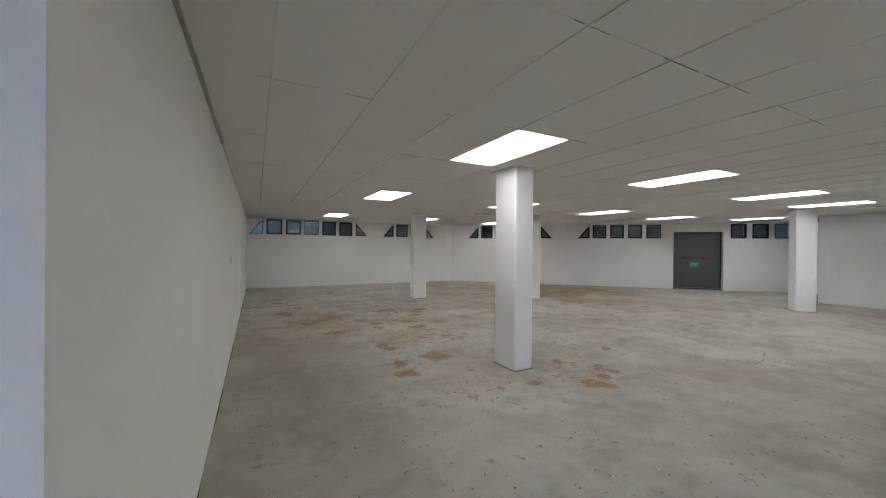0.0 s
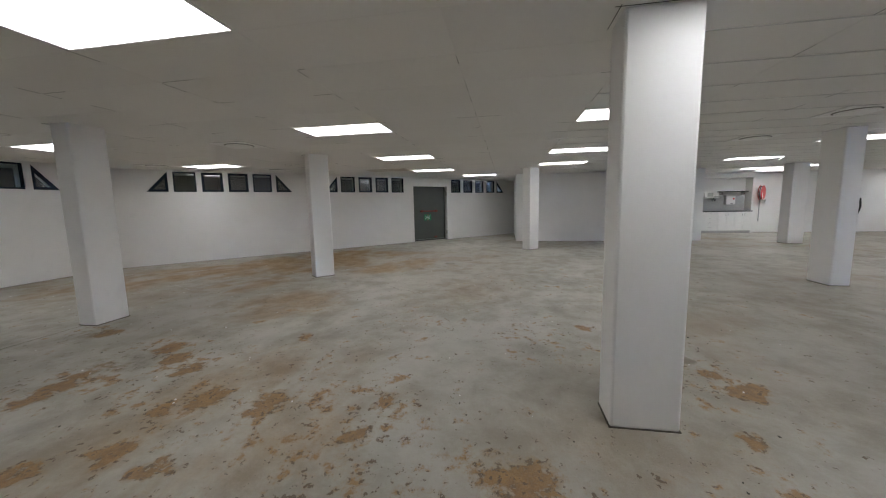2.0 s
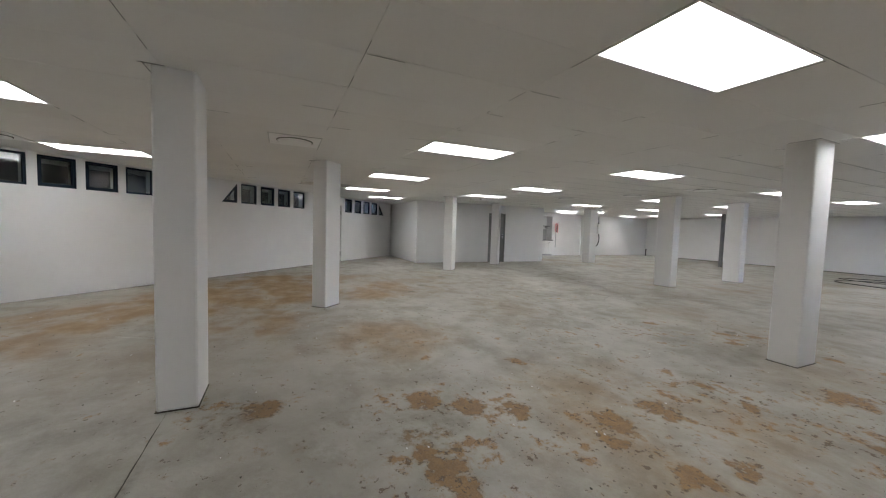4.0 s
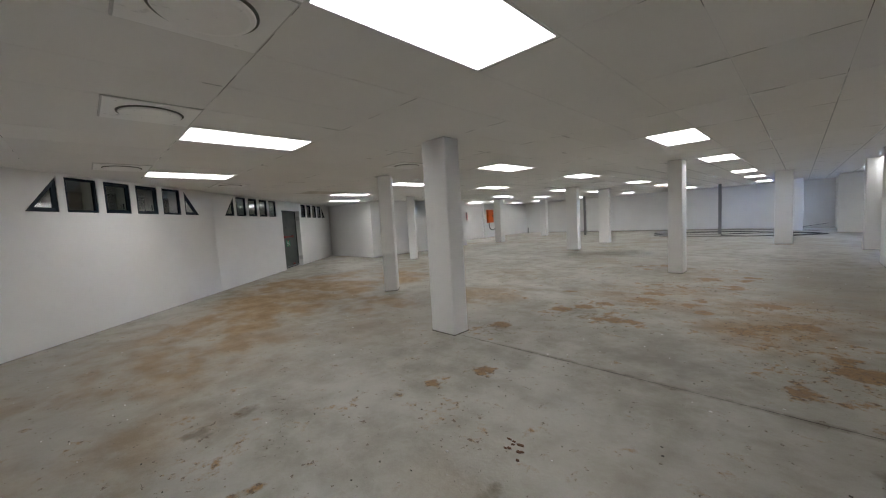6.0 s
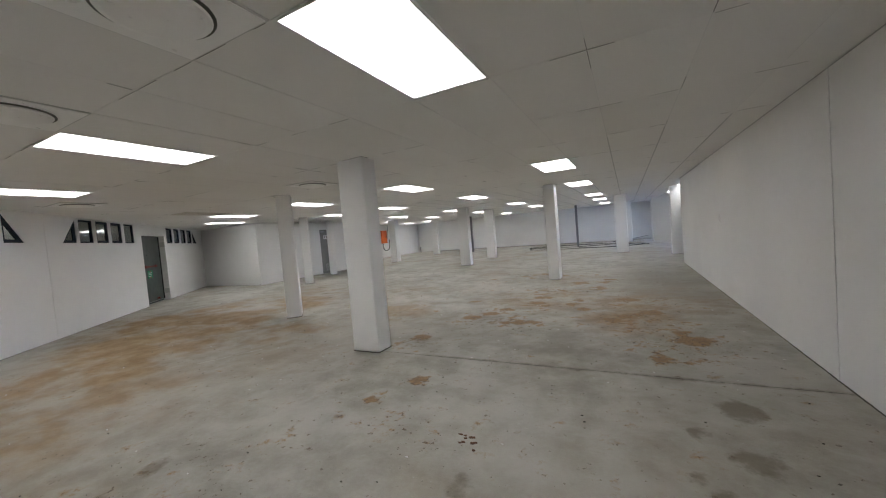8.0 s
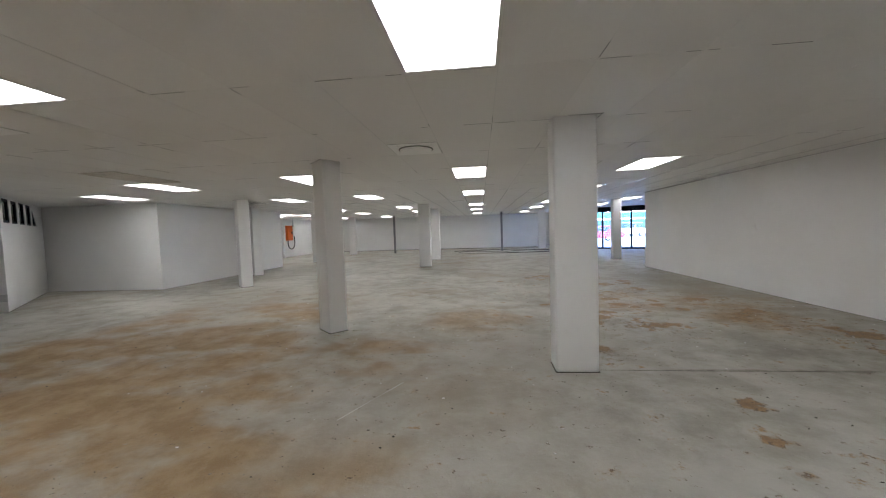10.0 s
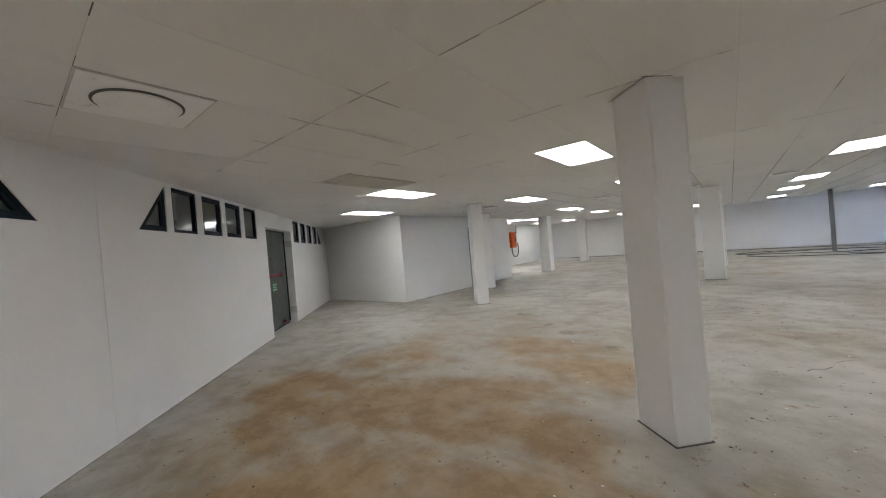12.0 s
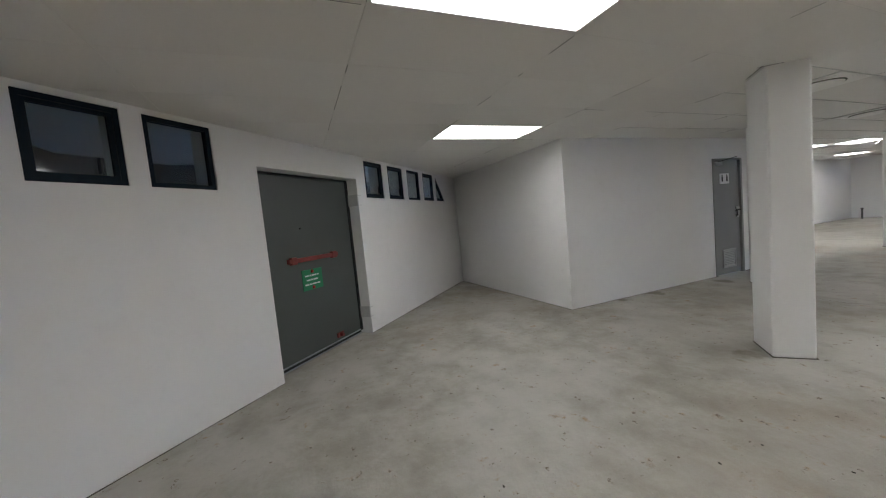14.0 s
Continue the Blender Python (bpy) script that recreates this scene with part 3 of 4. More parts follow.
# ---- steel door ----
def steel_door():
    d = thing("door_1", SLANT, "wide dark grey steel door with green notice and red bar, shut in its recess", "door", kind="structure")
    leaf = part("door_leaf", boxes((4.285, 5.825, 0.17, 0.22, 0.05, 2.095), bev=0.003), DOOR, d)
    part("threshold", boxes((4.29, 5.82, 0.168, 0.182, 0.004, 0.014), (4.3, 5.81, 0.16, 0.17, 0.052, 0.066)), GALV, d, "bare metal threshold strip")
    # solid black strip: the shade of the open gap, put in as colour
    part("bottom_gap", boxes((4.285, 5.825, 0.186, 0.215, 0.0, 0.05)), BLACK, d, "black strip standing in for the shaded gap under the door")
    part("push_bar", boxes((4.65, 5.45, 0.125, 0.168, 1.125, 1.175), (4.68, 4.76, 0.12, 0.168, 1.11, 1.19), (5.34, 5.42, 0.12, 0.168, 1.11, 1.19), bev=0.006), REDBAR, d, "faded red push bar")
    part("seal_strip", boxes((5.79, 5.825, 0.15, 0.17, 0.05, 2.09), (4.285, 5.825, 0.15, 0.17, 2.075, 2.095)), BLACK, d)
    sign = part("notice", boxes((4.84, 5.16, 0.162, 0.169, 0.79, 1.025)), GREEN, d, "green notice with white writing")
    for z, a, b in ((0.955, 4.88, 5.10), (0.905, 4.90, 5.08), (0.855, 4.87, 5.13)):
        part("writing", boxes(*[(x, min(x + w, b), 0.1605, 0.1622, z - 0.009, z + 0.009) for x, w in ((a, 0.06), (a + 0.07, 0.03), (a + 0.11, 0.07), (a + 0.19, 0.05)) if x < b - 0.01]), WHITE, sign)
    for x, z in ((5.0, 1.0), (5.0, 0.815)):
        bm = bmesh.new()
        bmesh.ops.create_cone(bm, cap_ends=True, segments=14, radius1=0.022, radius2=0.016, depth=0.012, matrix=pose(x, 0.158, z, 90, 0, 0))
        part("red_seal", bm, RED, sign)
    bm = bmesh.new()
    bmesh.ops.create_cone(bm, cap_ends=True, segments=12, radius1=0.03, radius2=0.022, depth=0.06, matrix=pose(5.36, 0.14, 0.13, 90, 0, 0))
    box(bm, 5.3, 5.42, 0.15, 0.168, 0.1, 0.16, 0.004)
    part("floor_bolt", bm, REDBAR, d, "rusty red floor bolt")
    bm = bmesh.new()
    bmesh.ops.create_cone(bm, cap_ends=True, segments=12, radius1=0.012, radius2=0.01, depth=0.012, matrix=pose(4.9, 0.165, 1.5, 90, 0, 0))
    part("peephole", bm, BLACK, d)
    for z in (1.82, 0.3):
        part("hinge_plate", boxes((5.81, 5.832, -0.004, 0.15, z - 0.075, z + 0.075), (5.826, 5.9, -0.006, 0.0, z - 0.07, z - 0.062), (5.826, 5.9, -0.006, 0.0, z + 0.055, z + 0.063), bev=0.002), PLATE, d, "pale grey hinge plate")
    return d


REDBAR = plain("faded_red_paint", (0.22, 0.035, 0.03), 0.55, 0.0, 0.3, 30)
GREEN = plain("green_plastic", (0.01, 0.22, 0.09), 0.45, 0.0, 0.08)
TAPE = plain("light_grey_paint", (0.42, 0.42, 0.41), 0.6, 0.0, 0.1)
PLATE = plain("pale_grey_plate", (0.58, 0.58, 0.57), 0.6, 0.0, 0.08)
WCDOOR = plain("mid_grey_door_paint", (0.235, 0.24, 0.23), 0.45, 0.0, 0.08, 4)
WORKTOP = plain("black_worktop", (0.02, 0.02, 0.022), 0.3, 0.0, 0.2)
STEEL = plain("brushed_steel", (0.5, 0.5, 0.5), 0.3, 0.9, 0.1)
steel_door()


# ---- washroom door ----
def washroom_door():
    d = thing("door_2", pose(WX, 1.98, 0, 0, 0, -90), "grey flush washroom door with sign, lever and low vent", "door", kind="structure")
    part("door_leaf", boxes((0.045, 0.775, 0.03, 0.07, 0.01, 2.03), bev=0.002), WCDOOR, d)
    part("door_frame", boxes((0.002, 0.045, -0.012, 0.12, 0, 2.058), (0.775, 0.818, -0.012, 0.12, 0, 2.058), (0.045, 0.775, -0.012, 0.12, 2.03, 2.058)), WCDOOR, d)
    g = part("vent_grille", boxes((0.25, 0.62, 0.012, 0.03, 0.12, 0.15), (0.25, 0.62, 0.012, 0.03, 0.42, 0.45), (0.25, 0.28, 0.012, 0.03, 0.15, 0.42), (0.59, 0.62, 0.012, 0.03, 0.15, 0.42)), TAPE, d)
    for k in range(9):
        part("slat", boxes((0.28, 0.59, 0.016, 0.028, 0.155 + 0.03 * k, 0.172 + 0.03 * k)), TAPE, g)
    h = part("door_handle", boxes((0.66, 0.74, 0.0, 0.03, 1.0, 1.2), bev=0.006), STEEL, d)
    part("lever", boxes((0.6, 0.72, -0.04, -0.025, 1.13, 1.15), (0.7, 0.72, -0.03, 0.0, 1.13, 1.15), (0.6, 0.615, -0.04, -0.02, 1.03, 1.15), bev=0.004), BLACK, h, "dark bent lever")
    c = part("door_closer", boxes((0.06, 0.24, -0.03, 0.03, 1.94, 2.0), bev=0.005), GALV, d)
    part("closer_arm", boxes((0.0, 0.5, -0.008, 0.008, -0.006, 0.006)), BLACK, c, m=pose(0.12, -0.04, 2.0, 0, -9, 0))
    s = part("washroom_sign", boxes((0.24, 0.5, 0.022, 0.03, 1.62, 1.8)), WHITE, d, "white sign with two dark figures")
    for x in (0.305, 0.435):
        bm = boxes((x - 0.018, x + 0.018, 0.018, 0.022, 1.66, 1.745))
        bmesh.ops.create_cone(bm, cap_ends=True, segments=12, radius1=0.014, radius2=0.014, depth=0.004, matrix=pose(x, 0.02, 1.765, 90, 0, 0))
        part("symbol", bm, BLACK, s)
    return d


washroom_door()


# ---- ceiling diffusers ----
def ceiling_vent():
    e = thing("ceiling_vent", pose(0, 0, 0), "square white air diffuser with a round plate in the ceiling", "air vent", "ceiling diffusers")
    part("panel", boxes((0.012, 0.588, 0.012, 0.588, H - 0.009, H - 0.005), bev=0.001), VENTWHITE, e)
    # solid plate; its grey rim paints the shade of the gap
    part("shadow_gap", boxes((0.001, 0.599, 0.001, 0.599, H - 0.0045, H + 0.01)), GAPGREY, e, "grey plate coloured as the shaded gap round the panel")
    bm = bmesh.new()
    prof = [(0.0, -0.03), (0.17, -0.029), (0.193, -0.025), (0.2, -0.017), (0.188, -0.016), (0.165, -0.0125)]
    rings = [[bm.verts.new((0.3 + r * math.cos(a), 0.3 + r * math.sin(a), H + z)) for a in [2 * math.pi * k / 36 for k in range(36)]] for r, z in prof[1:]]
    bm.faces.new(rings[0])
    for q, r in zip(rings, rings[1:]):
        for k in range(36):
            bm.faces.new((q[k], q[(k + 1) % 36], r[(k + 1) % 36], r[k]))
    part("round_plate", bm, VENTWHITE, e)
    bm = bmesh.new()
    bmesh.ops.create_cone(bm, cap_ends=True, segments=36, radius1=0.213, radius2=0.213, depth=0.004, matrix=pose(0.3, 0.3, H - 0.0105))
    # solid disc, dark to give the slot's shade by colour
    part("air_slot", bm, DARK, e, "dark disc coloured as the shaded round slot")
    return e


_v = ceiling_vent()
for _x, _y in VENTS[1:]:
    copy_thing(_v, pose(_x, _y, 0))
_v.matrix_basis = pose(VENTS[0][0], VENTS[0][1], 0)



def ceiling_grille(x0, x1, y0, y1):
    e = thing("ceiling_grille", pose(x0, y0, H), "beige slatted return air grille set in the ceiling", "air grille")
    w, d = x1 - x0, y1 - y0
    part("backing", boxes((0.01, w - 0.01, 0.01, d - 0.01, -0.0055, 0.004)), GRILLEBACK, e, "darker backing behind the slats")
    part("frame", boxes((0, 0.022, 0, d, -0.014, 0.004), (w - 0.022, w, 0, d, -0.014, 0.004), (0.022, w - 0.022, 0, 0.022, -0.014, 0.004), (0.022, w - 0.022, d - 0.022, d, -0.014, 0.004), bev=0.001), HATCH, e)
    n = int((w - 0.044) / 0.0225)
    first = None
    for k in range(n):
        x = 0.022 + (k + 0.5) * (w - 0.044) / n
        if first is None:
            first = part("slat", boxes((-0.0075, 0.0075, 0.022, d - 0.022, -0.012, -0.006)), HATCH, e)
            first.matrix_basis = pose(x, 0, 0)
        else:
            o = new("slat", first.data)
            o.parent = e
            o.matrix_basis = pose(x, 0, 0)
    return e


ceiling_grille(10.57, 11.15, 8.31, 9.49)
for _x, _y in ((11.3, -1.26), (8.3, -1.26), (14.3, -4.8)):
    _o = tube("hanging_clip", [(_x, _y, H - 0.004), (_x + 0.01, _y + 0.02, H - 0.05), (_x + 0.05, _y + 0.05, H - 0.09)], 0.014, WHITE)
    tagged(_o, "loose white clip hanging from a ceiling light", "clip", "hanging clips")

# ---- details of the hall's shell ----
def rough_line(name, pts, width, mat, label, height=0.006, seed=1):
    """A thin uneven ribbon of dirt along the foot of a wall."""
    rnd = random.Random(seed)
    bm = bmesh.new()
    for (xa, ya), (xb, yb) in zip(pts, pts[1:]):
        a, b = Vector((xa, ya)), Vector((xb, yb))
        u = (b - a).normalized()
        n = Vector((-u.y, u.x))
        k = max(2, int((b - a).length / 0.06))
        row = []
        w = width
        for i in range(k + 1):
            w = max(0.1 * width, min(2.4 * width, w + rnd.uniform(-0.7, 0.7) * width))
            p = a + (b - a) * (i / k)
            q = p + n * w
            row.append([bm.verts.new((p.x, p.y, height)), bm.verts.new((q.x, q.y, 0.001)), bm.verts.new((p.x, p.y, 0.0))])
        for r0, r1 in zip(row, row[1:]):
            bm.faces.new((r0[0], r0[1], r1[1], r1[0]))
            bm.faces.new((r0[0], r1[0], r1[2], r0[2]))
    return tagged(part(name, bm, mat), label, "trim", kind="structure")


CHALK = plain("pale_scratch", (0.6, 0.59, 0.55), 0.9)
_c0 = SLANT @ Vector((-4.19, 0, 0))
_c1 = SLANT @ Vector((4.28, 0, 0))
_c2 = SLANT @ Vector((5.83, 0, 0))
_c3 = SLANT @ Vector((9.48, 0, 0))
rough_line("trim_west", [(0.002, 14.9), (0.002, 2.0)], 0.005, DIRT, "dark grimy gap along the wall's foot", 0.005, 2)
rough_line("trim_north", [(_c0.x, 14.898), (0, 14.898)], 0.005, DIRT, "dark grimy gap along the wall's foot", 0.005, 3)
rough_line("trim_slanted_a", [(_c1.x, _c1.y), (_c0.x, _c0.y)], 0.005, DIRT, "dark grimy gap along the wall's foot", 0.005, 4)
rough_line("trim_slanted_b", [(_c3.x, _c3.y), (_c2.x, _c2.y)], 0.005, DIRT, "dark grimy gap along the wall's foot", 0.005, 5)
rough_line("trim_washroom", [(WX - 0.002, -0.9), (WX - 0.002, 1.16)], 0.005, DIRT, "dark grimy gap along the wall's foot", 0.005, 6)
rough_line("trim_washroom_b", [(WX - 0.002, 1.98), (WX - 0.002, 5.2)], 0.005, DIRT, "dark grimy gap along the wall's foot", 0.005, 7)
rough_line("trim_washroom_n", [(WX, 5.202), (17.5, 5.202)], 0.005, DIRT, "dark grimy gap along the wall's foot", 0.005, 8)
rough_line("trim_south", [(0, -12.298), (17.4, -12.298)], 0.005, DIRT, "dark grimy gap along the wall's foot", 0.005, 9)
rough_line("trim_east", [(17.398, -12.3), (17.398, -4.35)], 0.005, DIRT, "dark grimy gap along the wall's foot", 0.005, 10)
rough_line("floor_joint", [(0.02, 10.68), (4.2, 10.69)], 0.004, DIRT, "dark casting joint across the concrete floor", 0.002, 11)
_o = rough_line("floor_scratch", [(6.05, 11.02), (6.41, 11.70)], 0.007, CHALK, "pale scratch line on the floor", 0.002, 12)
tagged(part("wall_joint", boxes((0.0, 0.006, 10.405, 10.435, 0.0, H), bev=0.002), WALL), "filled vertical joint in the white wall", "joint", kind="structure")
_o = tagged(part("wall_joint", boxes((0.495, 0.515, -0.004, 0.0, 0.0, H), bev=0.0015), WALL), "filled vertical joint in the white wall", "joint", kind="structure")
_o.matrix_basis = SLANT
tagged(part("ceiling_trim", boxes((0.0, 0.02, 2.0, 5.1, H - 0.024, H - 0.004), (0.0, 0.006, 5.1, 14.9, H - 0.009, H - 0.003)), TAPE), "grey edge trim under the ceiling", "trim", kind="structure")


def wall_plate(m, label="small white blank wall plate", w=0.08, h=0.12):
    e = thing("wall_plate", m, label, "wall plate", "wall plates")
    part("plate", boxes((-w / 2, w / 2, 0, 0.008, -h / 2, h / 2), bev=0.003), WHITE, e)
    part("rocker", boxes((-w / 5, w / 5, 0.01, 0.014, -h / 4, h / 4), bev=0.002), WHITE, e)
    return e


wall_plate(pose(0.0, 6.64, 1.27, 0, 0, -90))
wall_plate(pose(11.3, -12.3, 0.35), "small white wall socket on the white wall", 0.14, 0.1)

# ---- kitchen corner ----
def base_unit(y, drawers=False):
    e = thing("kitchen_unit", pose(17.13, y, 0, 0, 0, -90), "white kitchen base cabinet under the black worktop", "cabinet", "kitchen base units")
    part("body", boxes((0.0, 0.6, 0.02, 0.6, 0.1, 0.86)), WHITE, e)
    part("plinth", boxes((0.0, 0.6, 0.06, 0.08, 0.0, 0.1)), TAPE, e)
    if drawers:
        for k in range(4):
            d = part("drawer", boxes((0.004, 0.596, 0.0, 0.018, 0.11 + 0.187 * k, 0.29 + 0.187 * k), bev=0.002), WHITE, e)
            part("handle", boxes((0.25, 0.35, -0.02, -0.01, 0.23 + 0.187 * k, 0.24 + 0.187 * k)), STEEL, d)
    else:
        for k in range(2):
            d = part("door", boxes((0.003 + 0.3 * k, 0.297 + 0.3 * k, 0.0, 0.018, 0.11, 0.855), bev=0.002), WHITE, e)
            x = 0.255 if k == 0 else 0.335
            part("handle", boxes((x, x + 0.01, -0.022, -0.01, 0.7, 0.8)), STEEL, d)
    return e


for _k in range(5):
    base_unit(-1.15 - 0.6 * _k, _k == 2)
tagged(part("worktop", boxes((17.11, 17.745, -4.16, -1.1, 0.862, 0.9), bev=0.004), WORKTOP), "black worktop along the kitchen wall", "worktop")
tagged(part("splashback", boxes((17.735, 17.749, -4.18, -1.0, 0.9, 1.5)), TAPE), "pale grey tiled splashback above the worktop", "splashback", kind="structure")


def shelf(y0, y1, z, mat, label):
    e = thing("wall_shelf", pose(17.74, y0, z), label, "shelf", "kitchen shelves")
    part("board", boxes((-0.3, 0, 0, y1 - y0, 0, 0.035), bev=0.003), mat, e)
    for y in (0.1, y1 - y0 - 0.1):
        part("bracket", boxes((-0.22, 0, y - 0.01, y + 0.01, -0.12, 0.0)), STEEL, e)
    return e


shelf(-3.1, -1.6, 1.42, WHITE, "white wall shelf above the kitchen worktop")
shelf(-4.15, -3.15, 1.66, BLACK, "black wall shelf above the kitchen worktop")
_e = thing("water_heater", pose(17.74, -3.75, 1.05), "white wall-mounted water heater with a red dot", "water heater")
part("body", boxes((-0.2, 0, 0, 0.34, 0.1, 0.48), bev=0.015), WHITE, _e)
part("tap", boxes((-0.3, -0.2, 0.14, 0.18, 0.12, 0.15), bev=0.005), STEEL, _e)
part("badge", boxes((-0.206, -0.2, 0.04, 0.1, 0.3, 0.36)), RED, _e)
_e = thing("microwave", pose(17.7, -2.9, 1.456), "small white appliance on the wall shelf", "appliance")
part("body", boxes((-0.24, 0, 0.0, 0.34, 0, 0.22), bev=0.01), WHITE, _e)
part("front", boxes((-0.246, -0.24, 0.03, 0.24, 0.03, 0.19)), TAPE, _e)


# ---- fire hose reel on the end of the kitchen wall ----
def disc(bm, r0, r1, depth, m, n=32):
    bmesh.ops.create_cone(bm, cap_ends=True, segments=n, radius1=r0, radius2=r1, depth=depth, matrix=m)
    return bm


_e = thing("hose_reel", pose(17.24, -4.4, 1.6, 0, 0, -45), "red fire hose reel with pale hose on the wall end", "hose reel")
part("drum", disc(bmesh.new(), 0.12, 0.12, 0.09, pose(0, -0.085, 0, 90, 0, 0)), GALV, _e)
for _y in (-0.036, -0.134):
    part("flange", disc(bmesh.new(), 0.29, 0.29, 0.012, pose(0, _y, 0, 90, 0, 0)), RED, _e, "red disc")
for _k in range(4):
    tube("hose_coil", [(0.25 * math.cos(a) * (1 - 0.06 * _k), -0.056 - 0.021 * _k, 0.25 * math.sin(a)) for a in [math.pi * j / 6 for j in range(12)]], 0.011, BLACK if _k % 2 else TAPE, _e, True)
tube("hose_tail", [(0.1, -0.2, -0.27), (-0.1, -0.22, -0.36), (-0.28, -0.2, -0.24), (-0.31, -0.18, 0.0)], 0.014, WHITE, _e)
part("bracket", boxes((-0.03, 0.03, -0.04, 0.0, -0.2, 0.2)), RED, _e)
part("inlet_pipe", disc(bmesh.new(), 0.016, 0.016, 1.0, pose(0.03, -0.03, -0.62)), GALV, _e)

# ---- orange switch box ----
_e = thing("switch_box", pose(17.4, -6.93, 1.06), "orange electrical switch box with black conduit on the wall", "electrical box")
part("body", boxes((-0.2, 0, -0.58, 0, 0, 0.93), bev=0.008), ORANGE, _e)
_d = part("door", boxes((-0.215, -0.2, -0.56, -0.02, 0.02, 0.91), bev=0.004), ORANGE, _e)
part("switch", boxes((-0.25, -0.215, -0.5, -0.4, 0.42, 0.54), bev=0.006), BLACK, _d, "black rotary switch")
tube("conduit", [(-0.1, -0.15, 0.0), (-0.1, -0.16, -0.25), (-0.1, -0.35, -0.5), (-0.1, -0.75, -0.5), (-0.09, -0.98, -0.2), (-0.06, -1.0, 0.25)], 0.028, BLACK, _e, label="bent black conduit")
_e = thing("isolator_box", pose(17.4, -7.75, 1.35), "white isolator box with a grey pipe to the ceiling", "electrical box")
part("body", boxes((-0.12, 0, -0.3, 0, 0, 0.6), bev=0.008), WHITE, _e)
part("riser", disc(bmesh.new(), 0.025, 0.025, 0.45, pose(-0.05, -0.12, 0.825)), GALV, _e)
part("collar", disc(bmesh.new(), 0.04, 0.04, 0.05, pose(-0.05, -0.12, 0.62)), BLACK, _e)
_e = part("pipe_stub", disc(disc(bmesh.new(), 0.03, 0.03, 0.42, pose(0, 0, 0.21)), 0.042, 0.042, 0.05, pose(0, 0, 0.4)), DARK, m=pose(16.9, -11.7, 0))
tagged(_e, "short dark capped pipe standing up from the floor", "pipe")
_e = part("wall_pilaster", boxes((17.25, 17.4, -6.75, -6.5, 0, H)), WALL)
tagged(_e, "white wall pilaster", "pilaster", kind="structure")

# ---- cables on the floor ----
def cable(cx, cy, rx, ry, r, seed, turns=1):
    rnd = random.Random(seed)
    pts = []
    n = 14 * turns
    for k in range(n):
        a = 2 * math.pi * k / 14
        f = 1 + rnd.uniform(-0.08, 0.08)
        pts.append((cx + rx * f * math.cos(a), cy + ry * f * math.sin(a), r + 0.002 + 0.03 * (k // 14)))
    ob = tube("floor_cable", pts, r, BLACK, None, turns == 1)
    return tagged(ob, "thick black cable lying in loops on the concrete floor", "cable", "floor cables")


cable(3.7, -7.6, 3.0, 1.5, 0.01, 1)
cable(4.6, -8.6, 2.2, 1.0, 0.01, 2)
cable(2.2, -7.1, 1.7, 1.0, 0.01, 3)
_o = tube("floor_cable", [(0.6, -9.2, 0.03), (2.5, -10.4, 0.03), (6.0, -11.3, 0.03), (10.5, -11.7, 0.03), (15.5, -11.6, 0.03)], 0.01, BLACK)
tagged(_o, "thick black cable lying along the wall's foot", "cable", "floor cables")
_o = tube("floor_pipe", [(0.35, -9.0, 0.35), (1.2, -9.9, 0.16), (2.2, -10.8, 0.03)], 0.01, BLACK)
tagged(_o, "dark pipe leaning by the shop window, ends on floor", "pipe")


# ---- shop front ----
def shop_front(i, m, width, doors):
    e = thing("window_front_%d" % i, m, "tall dark-framed glass shop front to the street", "shop front", "shop fronts", "structure")
    top = H - 0.1
    bars = [(0, width, -0.05, 0.05, top - 0.2, H + 0.1), (0, width, -0.04, 0.04, 0.0, 0.09)]
    xs = [0.0]
    for d in doors:
        xs.append(xs[-1] + d)
    for b in bars:
        part("rail", boxes(b, bev=0.004), FRAME, e)
    for x in xs:
        part("mullion", boxes((x - 0.05, x + 0.05, -0.045, 0.045, 0.09, top - 0.2), bev=0.004), FRAME, e)
    for a, b in zip(xs, xs[1:]):
        g = part("pane", boxes((a + 0.05, b - 0.05, -0.004, 0.004, 0.09, top - 0.2)), CLEAR, e)
        g.visible_shadow = False
    return e


CLEAR = glass_mat("clear_shop_glass", (0.95, 0.97, 0.97), 0.02)
shop_front(1, pose(-0.1, -10.7, 0, 0, 0, 90), 1.8, (0.9, 0.9))
shop_front(2, pose(-1.45, -7.55, 0, 0, 0, 155.5), 2.55, (0.32, 1.48, 0.75))

# ---- outside ----
PAVE = plain("pale_paving", (0.34, 0.34, 0.335), 0.85, 0.0, 0.2, 3)
ASPHALT = plain("asphalt", (0.055, 0.055, 0.056), 0.9, 0.0, 0.25, 8)
tagged(part("ground", boxes((-600, 600, -600, 600, -0.5, -0.22)), PAVE), "pale sunlit paving outside", "ground", kind="structure")
tagged(part("pavement", boxes((-8.5, 0, -11, -5, -0.22, -0.06)), PAVE), "pale paving step before the shop front", "pavement", kind="structure")


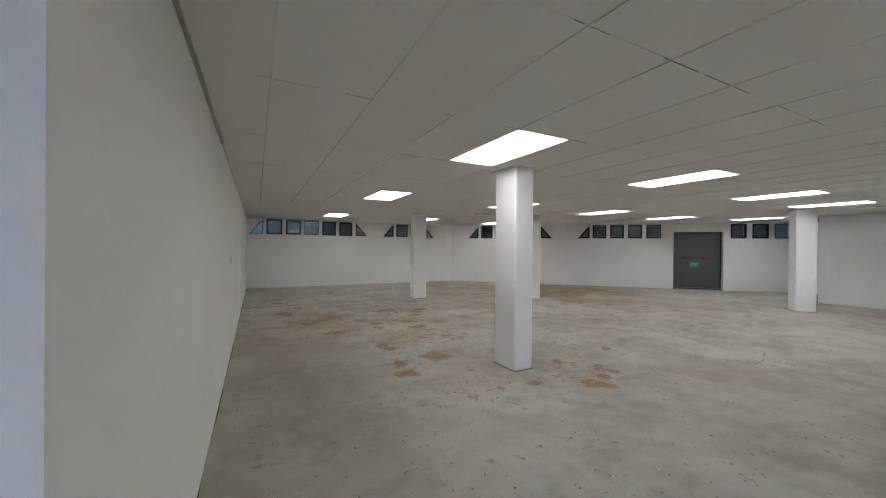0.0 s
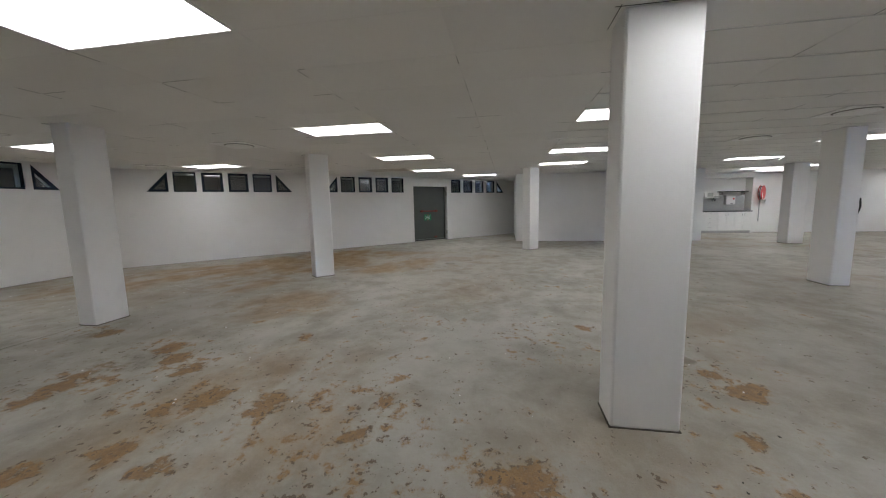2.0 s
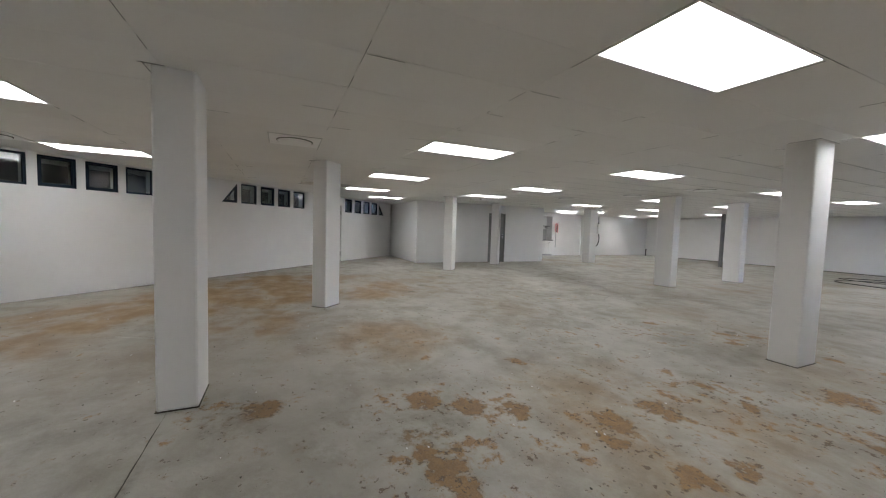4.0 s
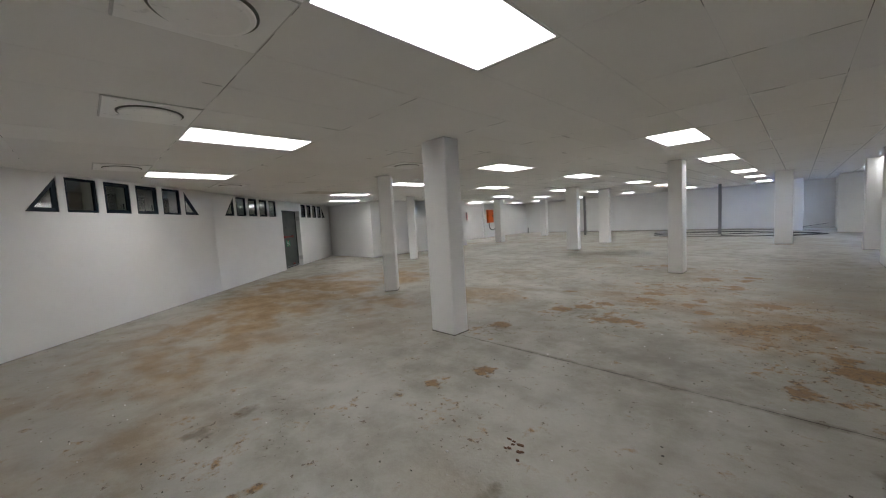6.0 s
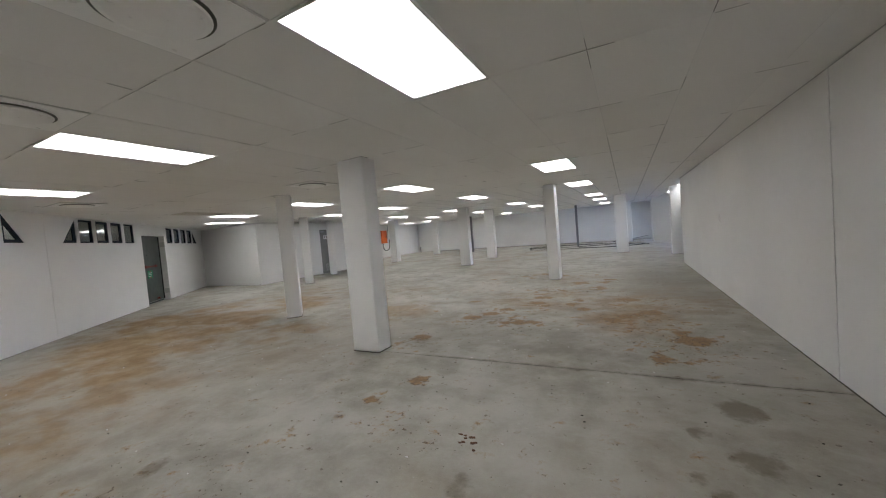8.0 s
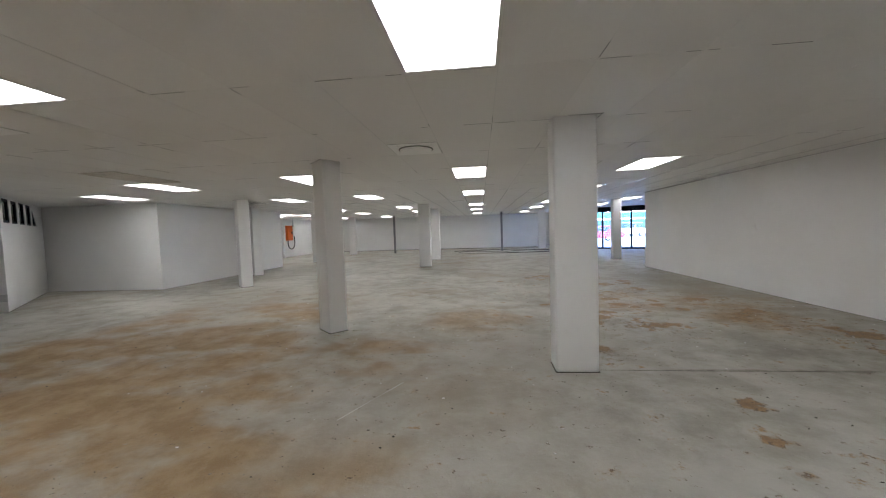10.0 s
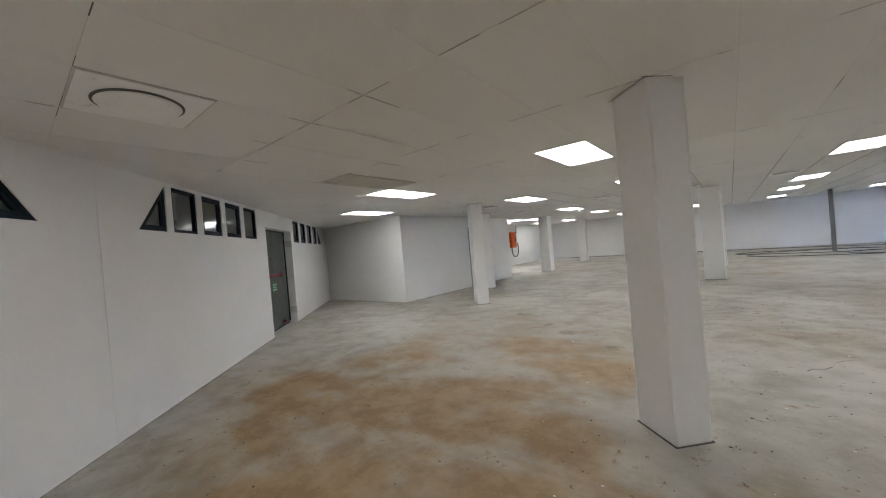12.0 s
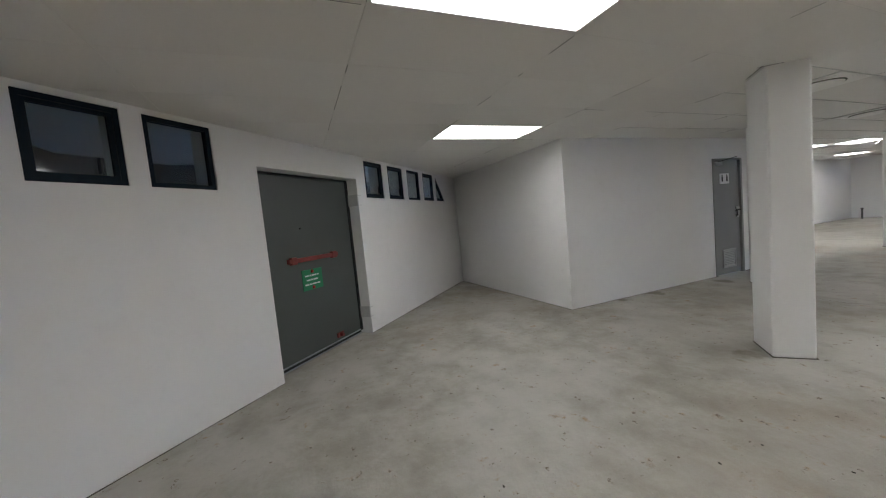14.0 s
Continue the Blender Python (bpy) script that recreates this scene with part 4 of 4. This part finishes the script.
def car(x, y, turn, paint, label, tall=0.0):
    e = thing("car", pose(x, y, -0.22, 0, 0, turn), label, "car", "parked cars")
    body = [(-2.1, 0.35), (-2.15, 0.75), (-1.95, 0.95 + tall * 0.3), (1.0, 0.98 + tall * 0.3), (1.95, 0.85 + tall * 0.2), (2.15, 0.65), (2.12, 0.32)]
    bm = prism(bmesh.new(), body, -0.86, 0.86)
    bmesh.ops.bevel(bm, geom=list(bm.edges), offset=0.07, segments=2, affect="EDGES")
    part("body", bm, paint, e)
    z = 0.95 + tall * 0.3
    roof = 1.45 + tall
    bm = bmesh.new()
    lo = [(-1.9, -0.78), (0.95, -0.78), (0.95, 0.78), (-1.9, 0.78)]
    hi = [(-1.55, -0.62), (0.25, -0.62), (0.25, 0.62), (-1.55, 0.62)]
    a = [bm.verts.new((p, q, z - 0.03)) for p, q in lo]
    b = [bm.verts.new((p, q, roof)) for p, q in hi]
    bm.faces.new(b)
    for k in range(4):
        bm.faces.new((a[k], a[(k + 1) % 4], b[(k + 1) % 4], b[k]))
    part("cabin_glass", bm, CARGLASS, e, "dark car windows")
    bm = boxes((-1.6, 0.3, -0.66, 0.66, roof - 0.03, roof + 0.04), bev=0.02)
    part("roof", bm, paint, e)
    for sy in (-0.79, 0.79):
        for px in (-0.55,):
            part("pillar", boxes((px - 0.05, px + 0.05, sy - 0.06 if sy > 0 else sy - 0.02, sy + 0.02 if sy > 0 else sy + 0.06, z - 0.05, roof - 0.3)), paint, e)
    for wx in (-1.35, 1.35):
        for wy in (-0.82, 0.82):
            w = part("wheel", disc(bmesh.new(), 0.32, 0.32, 0.2, pose(wx, wy, 0.32, 90, 0, 0), 24), BLACK, e)
            part("rim", disc(bmesh.new(), 0.2, 0.18, 0.22, pose(wx, wy, 0.32, 90, 0, 0), 16), STEEL, w)
    for sy in (-0.6, 0.6):
        part("headlight", boxes((2.05, 2.16, sy - 0.16, sy + 0.16, 0.6, 0.74), bev=0.02), STEEL, e)
        part("tail_light", boxes((-2.17, -2.08, sy - 0.12, sy + 0.12, 0.62, 0.85), bev=0.02), RED, e)
    return e


CARGLASS = plain("dark_car_glass", (0.02, 0.025, 0.03), 0.08, 0.0, 0.05, 5, 0)
CARRED = plain("red_car_paint", (0.6, 0.02, 0.025), 0.25, 0.0, 0.05, 5, 0)
CARWHITE = plain("white_car_paint", (0.75, 0.75, 0.75), 0.25, 0.0, 0.04, 5, 0)
CARDARK = plain("dark_blue_car_paint", (0.03, 0.04, 0.07), 0.25, 0.0, 0.05, 5, 0)
HEDGE = plain("green_painted_blockwork", (0.05, 0.11, 0.075), 0.8, 0.0, 0.3, 6)
TEAL = plain("teal_sheet_metal", (0.02, 0.28, 0.27), 0.5, 0.0, 0.1)
car(-6.3, -22.4, 12, CARRED, "red hatchback parked on the paving outside")
car(-13.4, -34.0, 18, CARWHITE, "tall white estate car parked before the carport", 0.3)
car(-19.6, -33.0, 25, CARWHITE, "white hatchback parked before the carport")
car(-9.0, -34.0, 15, CARDARK, "dark blue car parked on the paving outside")


def carport(x, y, turn, length):
    e = thing("carport", pose(x, y, -0.22, 0, 0, turn), "teal sheet-metal carport roof on steel posts", "carport")
    bm = bmesh.new()
    n = int(length / 0.25)
    prof = [(-length / 2 + 0.25 * k, 3.1 + (0.05 if k % 2 else 0.0)) for k in range(n + 1)]
    lo = prof + [(px, pz - 0.03) for px, pz in prof[::-1]]
    prism(bm, lo, 0, 5.0)
    part("roof_sheet", bm, TEAL, e)
    part("fascia", boxes((-length / 2, length / 2, 5.01, 5.09, 2.4, 3.25), bev=0.01), TEAL, e)
    for k in range(4):
        px = -length / 2 + 0.3 + k * (length - 0.6) / 3
        part("post", boxes((px - 0.05, px + 0.05, 4.7, 4.8, 0, 3.08)), GALV, e)
        part("post", boxes((px - 0.05, px + 0.05, 0.2, 0.3, 0, 3.08)), GALV, e)
    return e


carport(-13.0, -41.5, 12, 26.0)
tagged(part("boundary_wall", boxes((-60, 40, -46.3, -46, -0.22, 2.2)), HEDGE), "long dark green boundary wall across the yard", "wall", kind="structure")


# ---- debris ----
def flakes(name, n, area, size, mat, label, seed):
    rnd = random.Random(seed)
    bm = bmesh.new()
    for _ in range(n):
        x, y, a = rnd.uniform(area[0], area[1]), rnd.uniform(area[2], area[3]), rnd.uniform(0, 6.28)
        r = size * rnd.uniform(0.4, 1.3)
        k = rnd.randint(4, 6)
        top = [bm.verts.new((x + r * rnd.uniform(0.5, 1) * math.cos(a + 6.283 * j / k), y + 0.6 * r * rnd.uniform(0.5, 1) * math.sin(a + 6.283 * j / k), rnd.uniform(0.002, 0.006))) for j in range(k)]
        low = [bm.verts.new((v.co.x, v.co.y, 0.0)) for v in top]
        bm.faces.new(top)
        for j in range(k):
            bm.faces.new((top[j], top[(j + 1) % k], low[(j + 1) % k], low[j]))
    return tagged(part(name, bm, mat), label, "debris", kind="stuff")


flakes("paint_flakes", 170, (0.1, 9.0, 2.2, 14.5), 0.012, WHITE, "white paint flakes scattered on the concrete floor", 5)
flakes("grit", 500, (0.1, 12.0, 2.2, 14.5), 0.010, DIRT, "dark grit scattered on the concrete floor", 6)
CRUMB = plain("rust_crumb", (0.13, 0.062, 0.03), 0.9, 0.0, 0.3, 30)
flakes("rust_crumbs", 12, (2.36, 2.54, 12.05, 12.22), 0.022, CRUMB, "brown rust crumbs on the concrete floor", 7)


# ---- cracks in the slab ----
_r = random.Random(21)
for _k, (_x, _y, _a, _len) in enumerate(((11.6, 2.6, 80, 0.9), (12.0, -0.6, 95, 1.2), (10.2, 0.4, 75, 1.4), (9.4, -2.0, 100, 1.1), (12.4, -2.2, 85, 0.8), (8.2, 2.4, 110, 1.0), (5.9, 3.4, 60, 0.9), 
                                         (5.2, -0.6, 90, 1.5), (3.4, -4.0, 85, 1.6), (9.6, -5.6, 95, 1.6), (6.2, 7.0, 40, 0.7))):
    _pts = [(_x, _y)]
    for _j in range(7):
        _b = radians(_a + _r.uniform(-30, 30))
        _pts.append((_pts[-1][0] + _len / 7 * math.sin(_b), _pts[-1][1] + _len / 7 * math.cos(_b)))
    rough_line("floor_crack", _pts, 0.006, DIRT, "thin dark crack in the concrete floor", 0.0015, 40 + _k)
